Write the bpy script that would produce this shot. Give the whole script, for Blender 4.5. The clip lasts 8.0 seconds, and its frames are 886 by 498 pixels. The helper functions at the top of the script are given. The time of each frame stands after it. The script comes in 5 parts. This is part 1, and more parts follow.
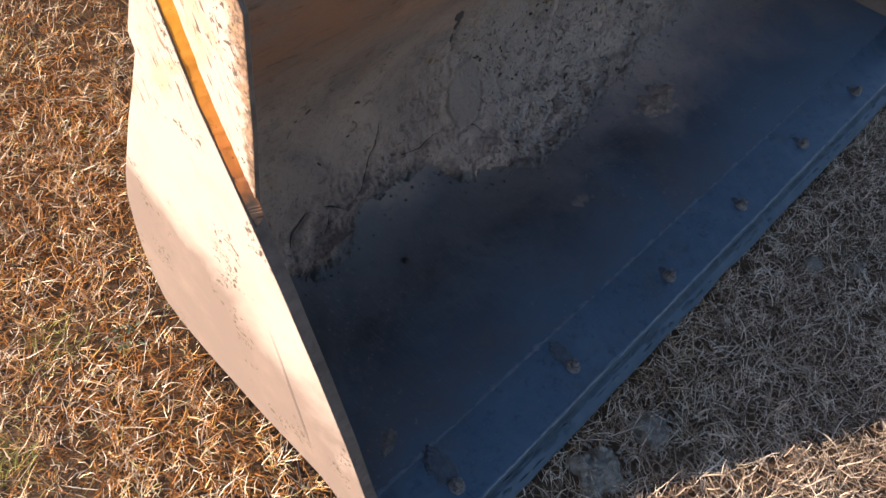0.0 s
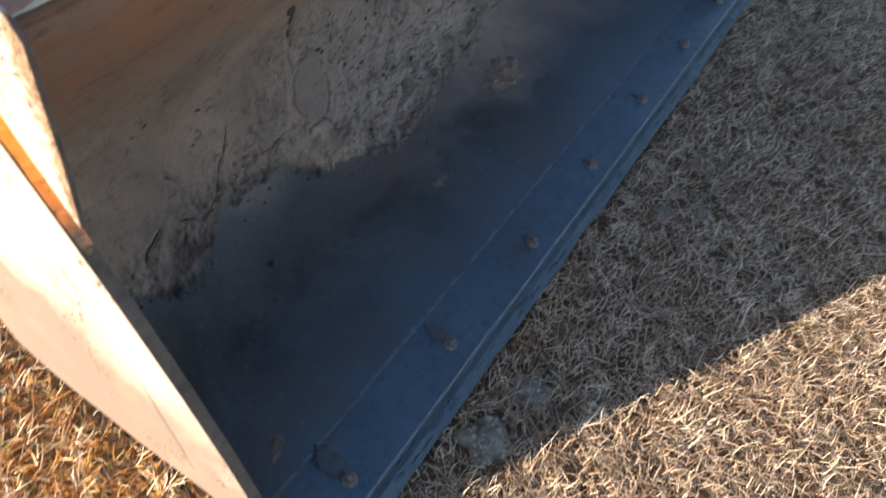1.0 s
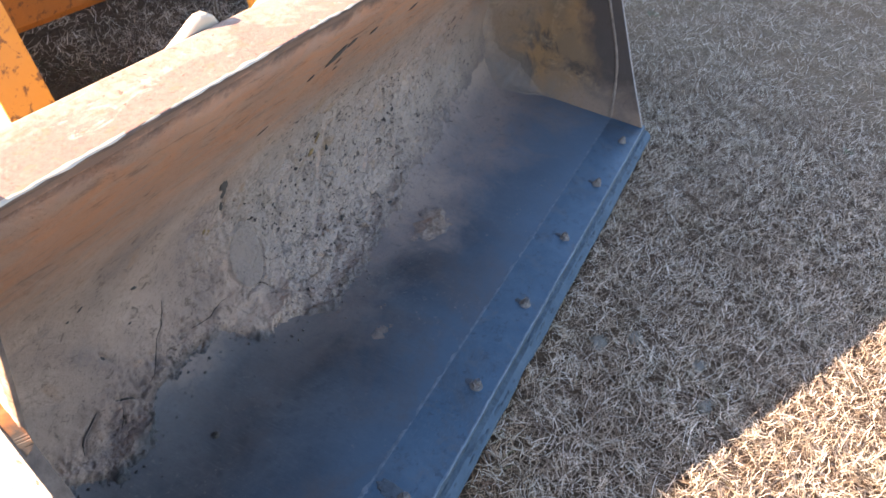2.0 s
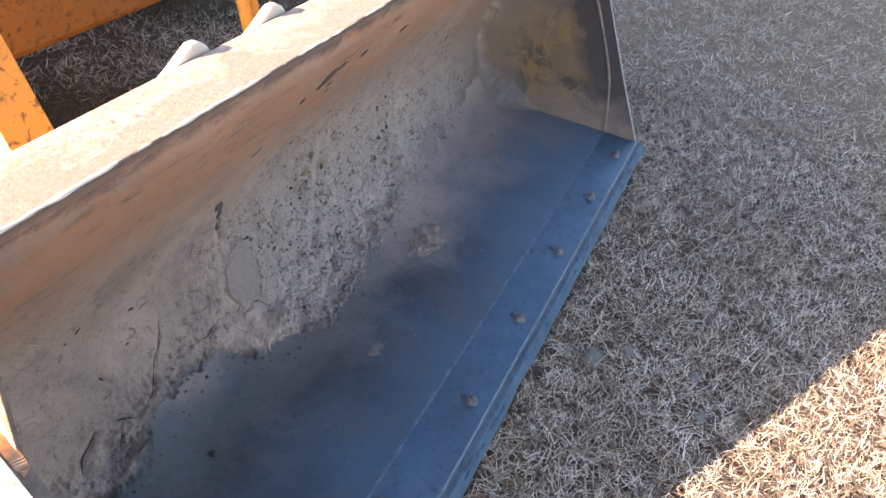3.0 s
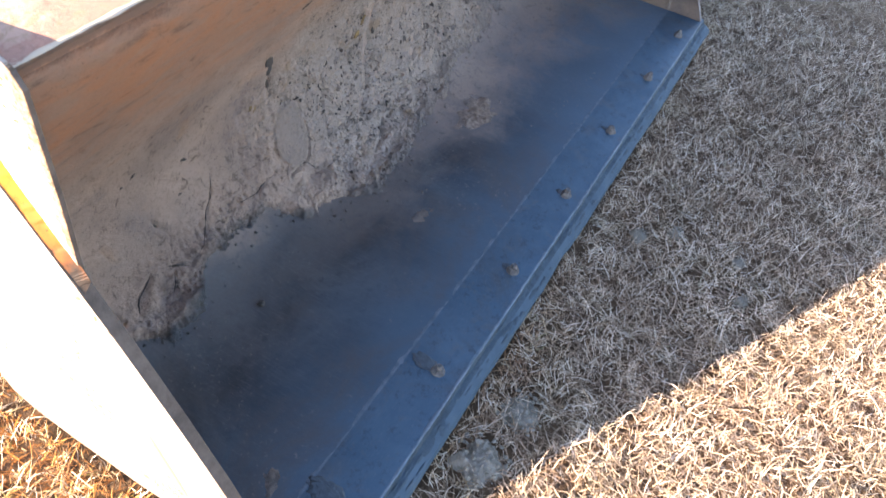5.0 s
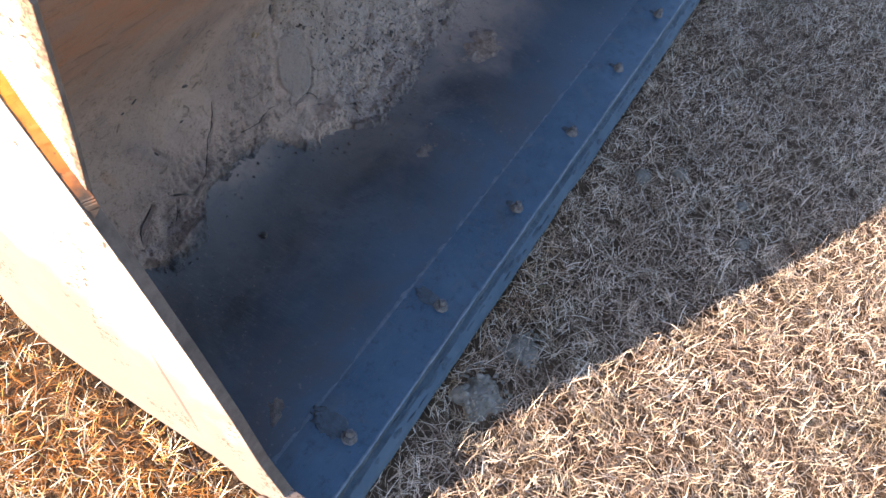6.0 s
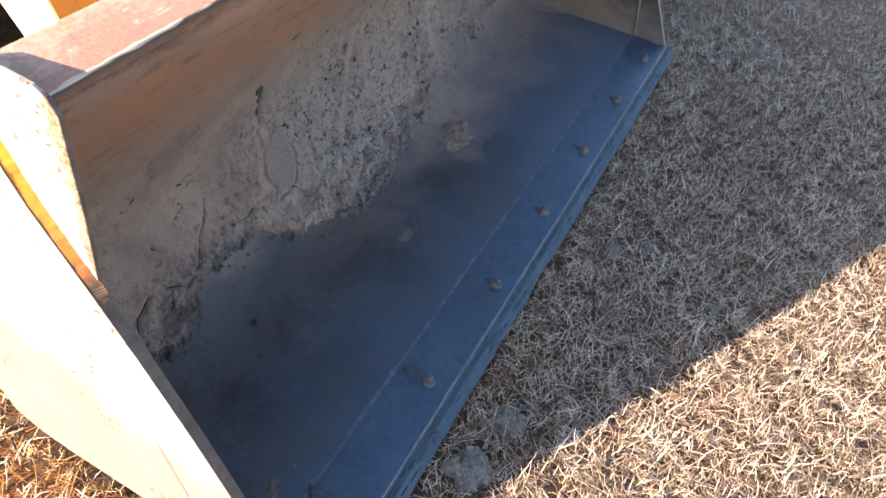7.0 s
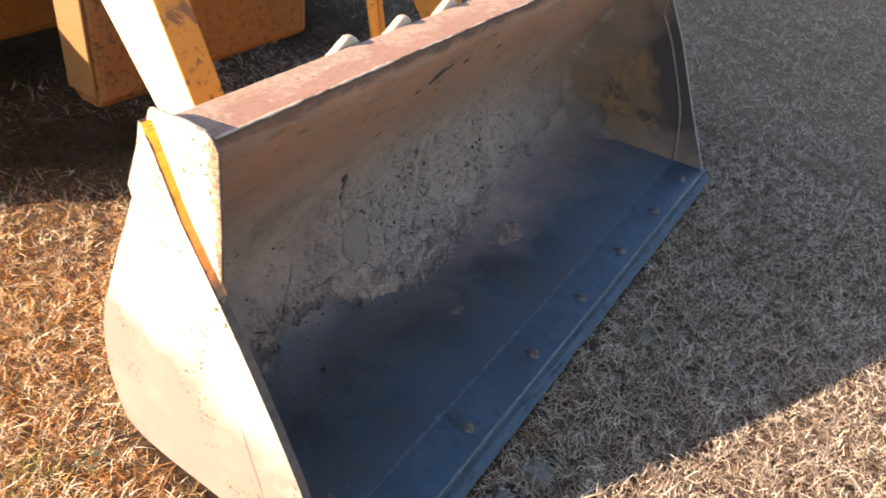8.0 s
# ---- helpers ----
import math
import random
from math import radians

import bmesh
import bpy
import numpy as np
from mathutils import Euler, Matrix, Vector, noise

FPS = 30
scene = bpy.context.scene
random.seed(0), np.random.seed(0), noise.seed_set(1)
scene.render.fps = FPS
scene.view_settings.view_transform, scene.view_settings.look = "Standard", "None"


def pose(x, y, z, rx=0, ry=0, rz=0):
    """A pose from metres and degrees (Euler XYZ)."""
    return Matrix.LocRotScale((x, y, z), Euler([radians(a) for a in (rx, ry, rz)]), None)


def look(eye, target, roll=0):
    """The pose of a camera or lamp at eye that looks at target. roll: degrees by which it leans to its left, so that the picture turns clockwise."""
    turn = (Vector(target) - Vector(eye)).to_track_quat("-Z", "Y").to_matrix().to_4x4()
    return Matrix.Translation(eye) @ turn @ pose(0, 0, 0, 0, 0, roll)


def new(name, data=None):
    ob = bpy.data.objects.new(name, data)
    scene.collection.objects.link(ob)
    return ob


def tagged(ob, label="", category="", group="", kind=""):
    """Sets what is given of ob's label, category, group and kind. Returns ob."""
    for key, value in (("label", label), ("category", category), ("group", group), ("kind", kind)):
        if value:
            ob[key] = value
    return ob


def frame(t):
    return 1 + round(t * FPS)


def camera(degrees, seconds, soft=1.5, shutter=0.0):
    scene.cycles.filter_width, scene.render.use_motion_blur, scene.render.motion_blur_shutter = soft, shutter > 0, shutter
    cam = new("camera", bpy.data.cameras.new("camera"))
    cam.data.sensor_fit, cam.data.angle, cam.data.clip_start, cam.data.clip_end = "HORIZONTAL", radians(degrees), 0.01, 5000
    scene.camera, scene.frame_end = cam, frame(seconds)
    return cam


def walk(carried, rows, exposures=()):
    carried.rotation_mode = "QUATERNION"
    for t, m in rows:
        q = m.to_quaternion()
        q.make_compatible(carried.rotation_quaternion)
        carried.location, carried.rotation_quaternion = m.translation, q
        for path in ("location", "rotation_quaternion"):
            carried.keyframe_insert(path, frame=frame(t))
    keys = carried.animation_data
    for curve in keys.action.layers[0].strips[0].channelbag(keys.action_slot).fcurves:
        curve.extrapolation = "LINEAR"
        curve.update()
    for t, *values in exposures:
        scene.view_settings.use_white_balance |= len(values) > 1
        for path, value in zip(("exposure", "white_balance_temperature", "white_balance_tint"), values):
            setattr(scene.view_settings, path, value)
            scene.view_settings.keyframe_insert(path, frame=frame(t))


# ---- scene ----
CAM_DEG = 61.6
PATH = [
    (0, (-0.262, -0.066, 1.134), (0.747, 0.651, -0.437), 11.3),
    (0.2, (-0.257, -0.072, 1.143), (0.728, 0.608, -0.459), 10.9),
    (0.5, (-0.239, -0.07, 1.147), (0.711, 0.48, -0.524), 11.5),
    (0.8, (-0.235, -0.085, 1.145), (0.812, 0.404, -0.487), 13.8),
    (1, (-0.23, -0.1, 1.156), (0.928, 0.369, -0.406), 13.9),
    (1.2, (-0.225, -0.097, 1.172), (1.042, 0.36, -0.306), 12.2),
    (1.5, (-0.236, -0.095, 1.18), (1.135, 0.348, -0.208), 11.3),
    (1.8, (-0.226, -0.086, 1.209), (1.165, 0.403, -0.144), 11.0),
    (2, (-0.24, -0.102, 1.193), (1.213, 0.395, -0.088), 10.8),
    (2.2, (-0.24, -0.121, 1.19), (1.232, 0.372, -0.071), 9.8),
    (3.3, (-0.242, -0.117, 1.218), (1.225, 0.4, -0.039), 9.8),
    (3.5, (-0.244, -0.123, 1.21), (1.219, 0.381, -0.056), 9.7),
    (4, (-0.261, -0.115, 1.183), (1.072, 0.392, -0.218), 11.9),
    (4.5, (-0.263, -0.119, 1.18), (1.048, 0.398, -0.239), 10.5),
    (5, (-0.271, -0.139, 1.174), (0.981, 0.369, -0.3), 10.6),
    (5.2, (-0.271, -0.108, 1.16), (0.936, 0.312, -0.379), 14.2),
    (6.3, (-0.283, -0.121, 1.161), (0.871, 0.291, -0.42), 13.4),
    (6.5, (-0.282, -0.1, 1.166), (0.902, 0.285, -0.399), 13.5),
    (6.7, (-0.289, -0.083, 1.161), (0.982, 0.278, -0.341), 13.6),
    (7, (-0.335, -0.145, 1.204), (0.993, 0.335, -0.213), 10.7),
    (7.2, (-0.387, -0.204, 1.22), (0.955, 0.363, -0.151), 8.0),
    (7.5, (-0.477, -0.273, 1.242), (0.928, 0.358, -0.033), 7.6),
    (7.7, (-0.518, -0.287, 1.249), (0.93, 0.372, 0.038), 9.3),
    (8, (-0.564, -0.301, 1.27), (0.866, 0.472, 0.104), 8.3),
]
cam = camera(CAM_DEG, 8.0, soft=1.5, shutter=0.25)
EXPOSURES = [(0.0, 1.36, 6750, 23), (0.5, 1.41, 6920, 21), (1.0, 1.79, 7130, 18), (1.2, 2.15, 7110, 20), (1.5, 2.37, 6980, 22), (1.8, 2.66, 6940, 24),
             (2.2, 2.94, 6940, 24), (3.5, 3.00, 6980, 24), (4.5, 3.09, 6980, 24), (5.2, 2.92, 6940, 24), (6.3, 2.30, 6620, 24), (6.5, 2.30, 6670, 24),
             (6.9, 2.40, 6900, 24), (7.2, 2.55, 7020, 24), (7.5, 2.54, 7240, 24), (7.7, 2.42, 7300, 24), (8.0, 2.05, 7400, 24)]
walk(cam, [(t, look(eye, target, roll)) for t, eye, target, roll in PATH], EXPOSURES)

# ---- light: low warm sun behind the loader, clear sky ----
SUN_RUN = Vector((2.85, -1.98, 0.0))          # how far a shadow runs for each metre of height
SUN_DIR = Vector((-SUN_RUN.x, -SUN_RUN.y, 1.0)).normalized()
world = bpy.data.worlds.new("sky")
scene.world = world
world.use_nodes = True
wn = world.node_tree.nodes
wl = world.node_tree.links
wn.clear()
sky = wn.new("ShaderNodeTexSky")
sky.sky_type = "NISHITA"
sky.sun_disc = False
sky.sun_elevation = math.asin(SUN_DIR.z)
sky.sun_rotation = math.atan2(SUN_DIR.x, SUN_DIR.y)
sky.air_density = 1.0
sky.dust_density = 0.6
sky.ozone_density = 2.0
bg = wn.new("ShaderNodeBackground")
bg.inputs["Strength"].default_value = 0.093
wo = wn.new("ShaderNodeOutputWorld")
wl.new(sky.outputs[0], bg.inputs[0])
wl.new(bg.outputs[0], wo.inputs[0])
sun_data = bpy.data.lights.new("sun", "SUN")
sun_data.energy = 5.0
sun_data.angle = radians(0.5)
sun_data.color = (1.0, 0.872, 0.69)
sun = new("sun", sun_data)
sun.matrix_world = look(SUN_DIR * 30, (0, 0, 0))


# ---- materials ----
def material(name, rough=0.8, metal=0.0, spec=0.4):
    m = bpy.data.materials.new(name)
    m.use_nodes = True
    nt = m.node_tree
    b = nt.nodes["Principled BSDF"]
    b.inputs["Roughness"].default_value = rough
    b.inputs["Metallic"].default_value = metal
    b.inputs["Specular IOR Level"].default_value = spec
    return m, nt, b


def coords(nt, scale=(1, 1, 1)):
    tc = nt.nodes.new("ShaderNodeTexCoord")
    mp = nt.nodes.new("ShaderNodeMapping")
    mp.inputs["Scale"].default_value = scale
    nt.links.new(tc.outputs["Object"], mp.inputs[0])
    return mp.outputs[0]


def slanted(nt, turn, sizes):
    """Coordinates turned about the x axis by degrees, in cells of the given sizes in metres."""
    tc = nt.nodes.new("ShaderNodeTexCoord")
    mp = nt.nodes.new("ShaderNodeMapping")
    mp.vector_type = "TEXTURE"
    mp.inputs["Rotation"].default_value = (radians(turn), 0, 0)
    mp.inputs["Scale"].default_value = sizes
    nt.links.new(tc.outputs["Object"], mp.inputs[0])
    return mp.outputs[0]


def noise_tex(nt, vec, scale, detail=6.0, rough=0.6, distort=0.0):
    n = nt.nodes.new("ShaderNodeTexNoise")
    n.inputs["Scale"].default_value = scale
    n.inputs["Detail"].default_value = detail
    n.inputs["Roughness"].default_value = rough
    n.inputs["Distortion"].default_value = distort
    nt.links.new(vec, n.inputs["Vector"])
    return n.outputs["Fac"]


def ramp(nt, fac, stops):
    r = nt.nodes.new("ShaderNodeValToRGB")
    e = r.color_ramp.elements
    while len(e) < len(stops):
        e.new(0.5)
    for el, (p, c) in zip(e, stops):
        el.position = p
        el.color = (*c, 1) if len(c) == 3 else c
    nt.links.new(fac, r.inputs[0])
    return r.outputs[0]


def grey(v):
    return (v, v, v)


def mix(nt, fac, a, b, mode="MIX"):
    n = nt.nodes.new("ShaderNodeMix")
    n.data_type = "RGBA"
    n.blend_type = mode
    for sock, val in ((n.inputs[0], fac), (n.inputs[6], a), (n.inputs[7], b)):
        if hasattr(val, "links"):
            nt.links.new(val, sock)
        elif isinstance(val, (int, float)):
            sock.default_value = val
        else:
            sock.default_value = (*val, 1)
    return n.outputs[2]


def maths(nt, op, a, b=0.0):
    n = nt.nodes.new("ShaderNodeMath")
    n.operation = op
    n.use_clamp = op in ("MULTIPLY", "ADD", "SUBTRACT")
    for sock, val in ((n.inputs[0], a), (n.inputs[1], b)):
        if hasattr(val, "links"):
            nt.links.new(val, sock)
        else:
            sock.default_value = val
    return n.outputs[0]


def axis_value(nt, axis):
    tc = nt.nodes.new("ShaderNodeTexCoord")
    s = nt.nodes.new("ShaderNodeSeparateXYZ")
    nt.links.new(tc.outputs["Object"], s.inputs[0])
    return s.outputs[axis]


def remap(nt, v, a, b, c=0.0, d=1.0):
    n = nt.nodes.new("ShaderNodeMapRange")
    n.inputs[1].default_value, n.inputs[2].default_value = a, b
    n.inputs[3].default_value, n.inputs[4].default_value = c, d
    nt.links.new(v, n.inputs[0])
    return n.outputs[0]


def bump(nt, bsdf, height, strength=0.4, distance=0.004):
    n = nt.nodes.new("ShaderNodeBump")
    n.inputs["Strength"].default_value = strength
    n.inputs["Distance"].default_value = distance
    nt.links.new(height, n.inputs["Height"])
    nt.links.new(n.outputs[0], bsdf.inputs["Normal"])


def painted(name, base, rust, dust, rusty=0.5, rough=0.55, bare=0.0):
    """Old machine paint: chips down to rust, and a film of dust."""
    m, nt, b = material(name, rough)
    v = coords(nt)
    chips = ramp(nt, noise_tex(nt, v, 44, 9, 0.72, 0.4), [(rusty, grey(0)), (rusty + 0.05, grey(0.8))])
    film = ramp(nt, noise_tex(nt, v, 5, 5, 0.6), [(0.35, grey(0.15)), (0.7, grey(0.75))])
    tone = mix(nt, noise_tex(nt, v, 60, 4), base, tuple(c * 0.75 for c in base))
    c = mix(nt, film, tone, dust)
    c = mix(nt, chips, c, mix(nt, noise_tex(nt, v, 90, 4), rust, tuple(k * 0.45 for k in rust)))
    if bare:                                     # broad patches worn to brown metal
        worn = ramp(nt, noise_tex(nt, v, 9, 8, 0.7, 0.5), [(bare, grey(0)), (bare + 0.04, grey(0.85))])
        c = mix(nt, worn, c, mix(nt, noise_tex(nt, v, 40, 5), tuple(k * 1.6 for k in rust), tuple(k * 0.8 for k in rust)))
    nt.links.new(c, b.inputs["Base Color"])
    bump(nt, b, noise_tex(nt, v, 120, 6), 0.25, 0.002)
    return m


# side plates: cream dust over pale worn paint, scuffed
def plate_material(name, slope, lo, hi, ragged):
    """Dusty cream paint, worn to rust along the front edge (y - slope * z below lo)."""
    m, nt, b = material(name, 0.65)
    v = coords(nt)
    z = axis_value(nt, 2)
    y = axis_value(nt, 1)
    n0 = nt.nodes.new("ShaderNodeMath")
    n0.operation = "ADD"
    nt.links.new(z, n0.inputs[0])
    nt.links.new(remap(nt, noise_tex(nt, v, 4.0, 7, 0.6, 0.4), 0, 1, -0.22, 0.22), n0.inputs[1])
    n1 = nt.nodes.new("ShaderNodeMath")
    n1.operation = "MULTIPLY_ADD"
    nt.links.new(y, n1.inputs[0])
    n1.inputs[1].default_value = -0.45
    nt.links.new(n0.outputs[0], n1.inputs[2])
    c = mix(nt, remap(nt, n1.outputs[0], 0.14, 0.24), (0.180, 0.141, 0.121), (0.392, 0.338, 0.294))
    c = mix(nt, ramp(nt, noise_tex(nt, v, 12, 6, 0.65), [(0.48, grey(0)), (0.75, grey(0.45))]), c, (0.27, 0.215, 0.165))
    scr = ramp(nt, noise_tex(nt, slanted(nt, -27, (0.3, 0.010, 0.11)), 1, 6, 0.7, 0.3), [(0.60, grey(0)), (0.68, grey(0.4))])
    c = mix(nt, scr, c, (0.25, 0.18, 0.12))
    rim = nt.nodes.new("ShaderNodeMath")
    rim.operation = "MULTIPLY_ADD"
    nt.links.new(z, rim.inputs[0])
    rim.inputs[1].default_value = -slope
    nt.links.new(y, rim.inputs[2])
    worn = add(nt, rim.outputs[0], remap(nt, noise_tex(nt, v, 24, 8, 0.7, 0.5), 0, 1, -ragged, ragged))
    flaky = mix(nt, ramp(nt, noise_tex(nt, v, 120, 6, 0.75), [(0.40, grey(0)), (0.56, grey(1))]), (0.055, 0.028, 0.013), (0.26, 0.155, 0.09))
    c = mix(nt, remap(nt, worn, lo, hi, 0.9, 0.0), c, flaky)
    # thin yellowish wash high up, with clusters of slanting scratches
    high = remap(nt, add(nt, z, remap(nt, noise_tex(nt, v, 6, 5), 0, 1, -0.22, 0.22)), 0.56, 0.62)
    wash = ramp(nt, noise_tex(nt, v, 13, 7, 0.7, 0.8), [(0.50, grey(0)), (0.62, grey(0.5))])
    c = mix(nt, maths(nt, "MULTIPLY", wash, high), c, (0.36, 0.275, 0.145))
    scratch = ramp(nt, noise_tex(nt, slanted(nt, -25, (0.05, 0.0042, 0.019)), 1, 3, 0.6, 0.5), [(0.585, grey(0)), (0.625, grey(1))])
    groups = ramp(nt, noise_tex(nt, v, 17, 4, 0.6), [(0.44, grey(0)), (0.54, grey(0.95))])
    c = mix(nt, maths(nt, "MULTIPLY", scratch, maths(nt, "MULTIPLY", groups, high)), c, (0.062, 0.042, 0.024))
    rusted = ramp(nt, noise_tex(nt, slanted(nt, -27, (0.1, 0.035, 0.07)), 1, 8, 0.75, 0.8), [(0.61, grey(0)), (0.66, grey(0.8))])
    c = mix(nt, maths(nt, "MULTIPLY", rusted, high), c, (0.19, 0.095, 0.042))
    # specks, thickest beside the worn edge
    spots = ramp(nt, noise_tex(nt, v, 170, 3, 0.5), [(0.565, grey(0)), (0.60, grey(1))])
    edge = remap(nt, rim.outputs[0], lo + 0.085, lo + 0.02, 0.0, 0.12)
    where = remap(nt, add(nt, noise_tex(nt, v, 11, 4, 0.6), edge), 0.575, 0.62)
    c = mix(nt, maths(nt, "MULTIPLY", spots, where), c, (0.075, 0.058, 0.038))
    nt.links.new(c, b.inputs["Base Color"])
    bump(nt, b, noise_tex(nt, v, 70, 6), 0.2, 0.002)
    return m


# inside of the shell: burnished dark steel on the floor, dusty rust higher up
def add(nt, a, b):
    n = nt.nodes.new("ShaderNodeMath")
    n.operation = "ADD"
    nt.links.new(a, n.inputs[0])
    nt.links.new(b, n.inputs[1])
    return n.outputs[0]


def chips(nt, vec, scale, share, size):
    """Scattered angular chips: one in each of some cells."""
    t = nt.nodes.new("ShaderNodeTexVoronoi")
    t.distance = "MANHATTAN"
    t.inputs["Scale"].default_value = scale
    warp = nt.nodes.new("ShaderNodeVectorMath")
    warp.operation = "MULTIPLY_ADD"
    n = nt.nodes.new("ShaderNodeTexNoise")
    n.inputs["Scale"].default_value = scale * 0.9
    nt.links.new(vec, n.inputs["Vector"])
    nt.links.new(n.outputs["Color"], warp.inputs[0])
    warp.inputs[1].default_value = (0.9 / scale, 0.9 / scale, 0.9 / scale)
    nt.links.new(vec, warp.inputs[2])
    nt.links.new(warp.outputs[0], t.inputs["Vector"])
    sep = nt.nodes.new("ShaderNodeSeparateColor")
    nt.links.new(t.outputs["Color"], sep.inputs[0])
    pick = remap(nt, sep.outputs[0], 1 - share, 1 - share + 0.02)
    near = remap(nt, add(nt, t.outputs["Distance"], remap(nt, sep.outputs[1], 0, 1, -0.5 * size, 0.5 * size)), size - 0.06, size + 0.04, 1, 0)
    return maths(nt, "MULTIPLY", pick, near)


def dirt_colour(nt, v):
    """Dried tan-brown mud: broad patches, grains and dark crumbs."""
    c = mix(nt, ramp(nt, noise_tex(nt, v, 4.2, 6, 0.6, 0.3), [(0.36, grey(0)), (0.64, grey(1))]), (0.49, 0.358, 0.270), (0.285, 0.218, 0.182))
    c = mix(nt, ramp(nt, noise_tex(nt, v, 8.5, 6, 0.65, 0.6), [(0.58, grey(0)), (0.70, grey(0.65))]), c, (0.42, 0.245, 0.14))
    c = mix(nt, ramp(nt, noise_tex(nt, coords(nt, (1, 1.3, 1.7)), 6.0, 6, 0.65, 0.5), [(0.57, grey(0)), (0.68, grey(0.7))]), c, (0.205, 0.178, 0.172))
    c = mix(nt, ramp(nt, noise_tex(nt, v, 17, 7, 0.7), [(0.42, grey(0)), (0.66, grey(0.6))]), c, (0.43, 0.31, 0.235))
    c = mix(nt, ramp(nt, noise_tex(nt, v, 34, 8, 0.78, 1.0), [(0.33, grey(0.8)), (0.45, grey(0))]), c, (0.105, 0.08, 0.06))
    c = mix(nt, ramp(nt, noise_tex(nt, v, 130, 5, 0.7), [(0.34, grey(0.4)), (0.46, grey(0))]), c, (0.14, 0.108, 0.082))
    c = mix(nt, ramp(nt, noise_tex(nt, v, 170, 3, 0.6, 0.4), [(0.65, grey(0)), (0.75, grey(0.4))]), c, (0.50, 0.40, 0.32))
    return c


def rusty_top(nt, v, c, z, lo, hi):
    """Rust streaks that come through the dirt towards the top of the back plate; browner at the far end."""
    end = add(nt, axis_value(nt, 0), remap(nt, noise_tex(nt, v, 6, 8, 0.7, 0.6), 0, 1, -0.35, 0.35))
    c = mix(nt, remap(nt, end, 1.50, 1.86, 0.0, 0.70), c, (0.37, 0.285, 0.215))
    streak = noise_tex(nt, coords(nt, (2.0, 3.4, 3.4)), 3.6, 9, 0.68, 2.0)
    rust = mix(nt, ramp(nt, streak, [(0.36, grey(0)), (0.60, grey(1))]), (0.52, 0.272, 0.159), (0.43, 0.287, 0.208))
    up = remap(nt, add(nt, z, remap(nt, noise_tex(nt, coords(nt, (1.5, 6, 6)), 5, 7, 0.65), 0, 1, -0.20, 0.20)), lo, hi)
    up = maths(nt, "MAXIMUM", up, maths(nt, "MULTIPLY", remap(nt, end, 1.0, 1.7, 0.0, 0.75), remap(nt, z, 0.20, 0.42)))
    c = mix(nt, up, c, rust)
    dark = ramp(nt, noise_tex(nt, coords(nt, (1.5, 4, 4)), 9, 8, 0.72, 0.9), [(0.55, grey(0)), (0.68, grey(0.65))])
    c = mix(nt, maths(nt, "MULTIPLY", dark, up), c, (0.12, 0.09, 0.072))
    pale = ramp(nt, noise_tex(nt, coords(nt, (1.5, 3, 3)), 12, 8, 0.72, 0.8), [(0.56, grey(0)), (0.70, grey(0.6))])
    c = mix(nt, maths(nt, "MULTIPLY", pale, up), c, (0.46, 0.325, 0.232))
    # dark ragged line under the lip: shade put into the colour, with grime
    lip_shade = remap(nt, add(nt, z, remap(nt, noise_tex(nt, coords(nt, (1, 2, 2)), 16, 7, 0.7, 0.5), 0, 1, -0.030, 0.030)), 0.762, 0.778, 0.0, 0.8)
    return mix(nt, lip_shade, c, (0.115, 0.092, 0.078))


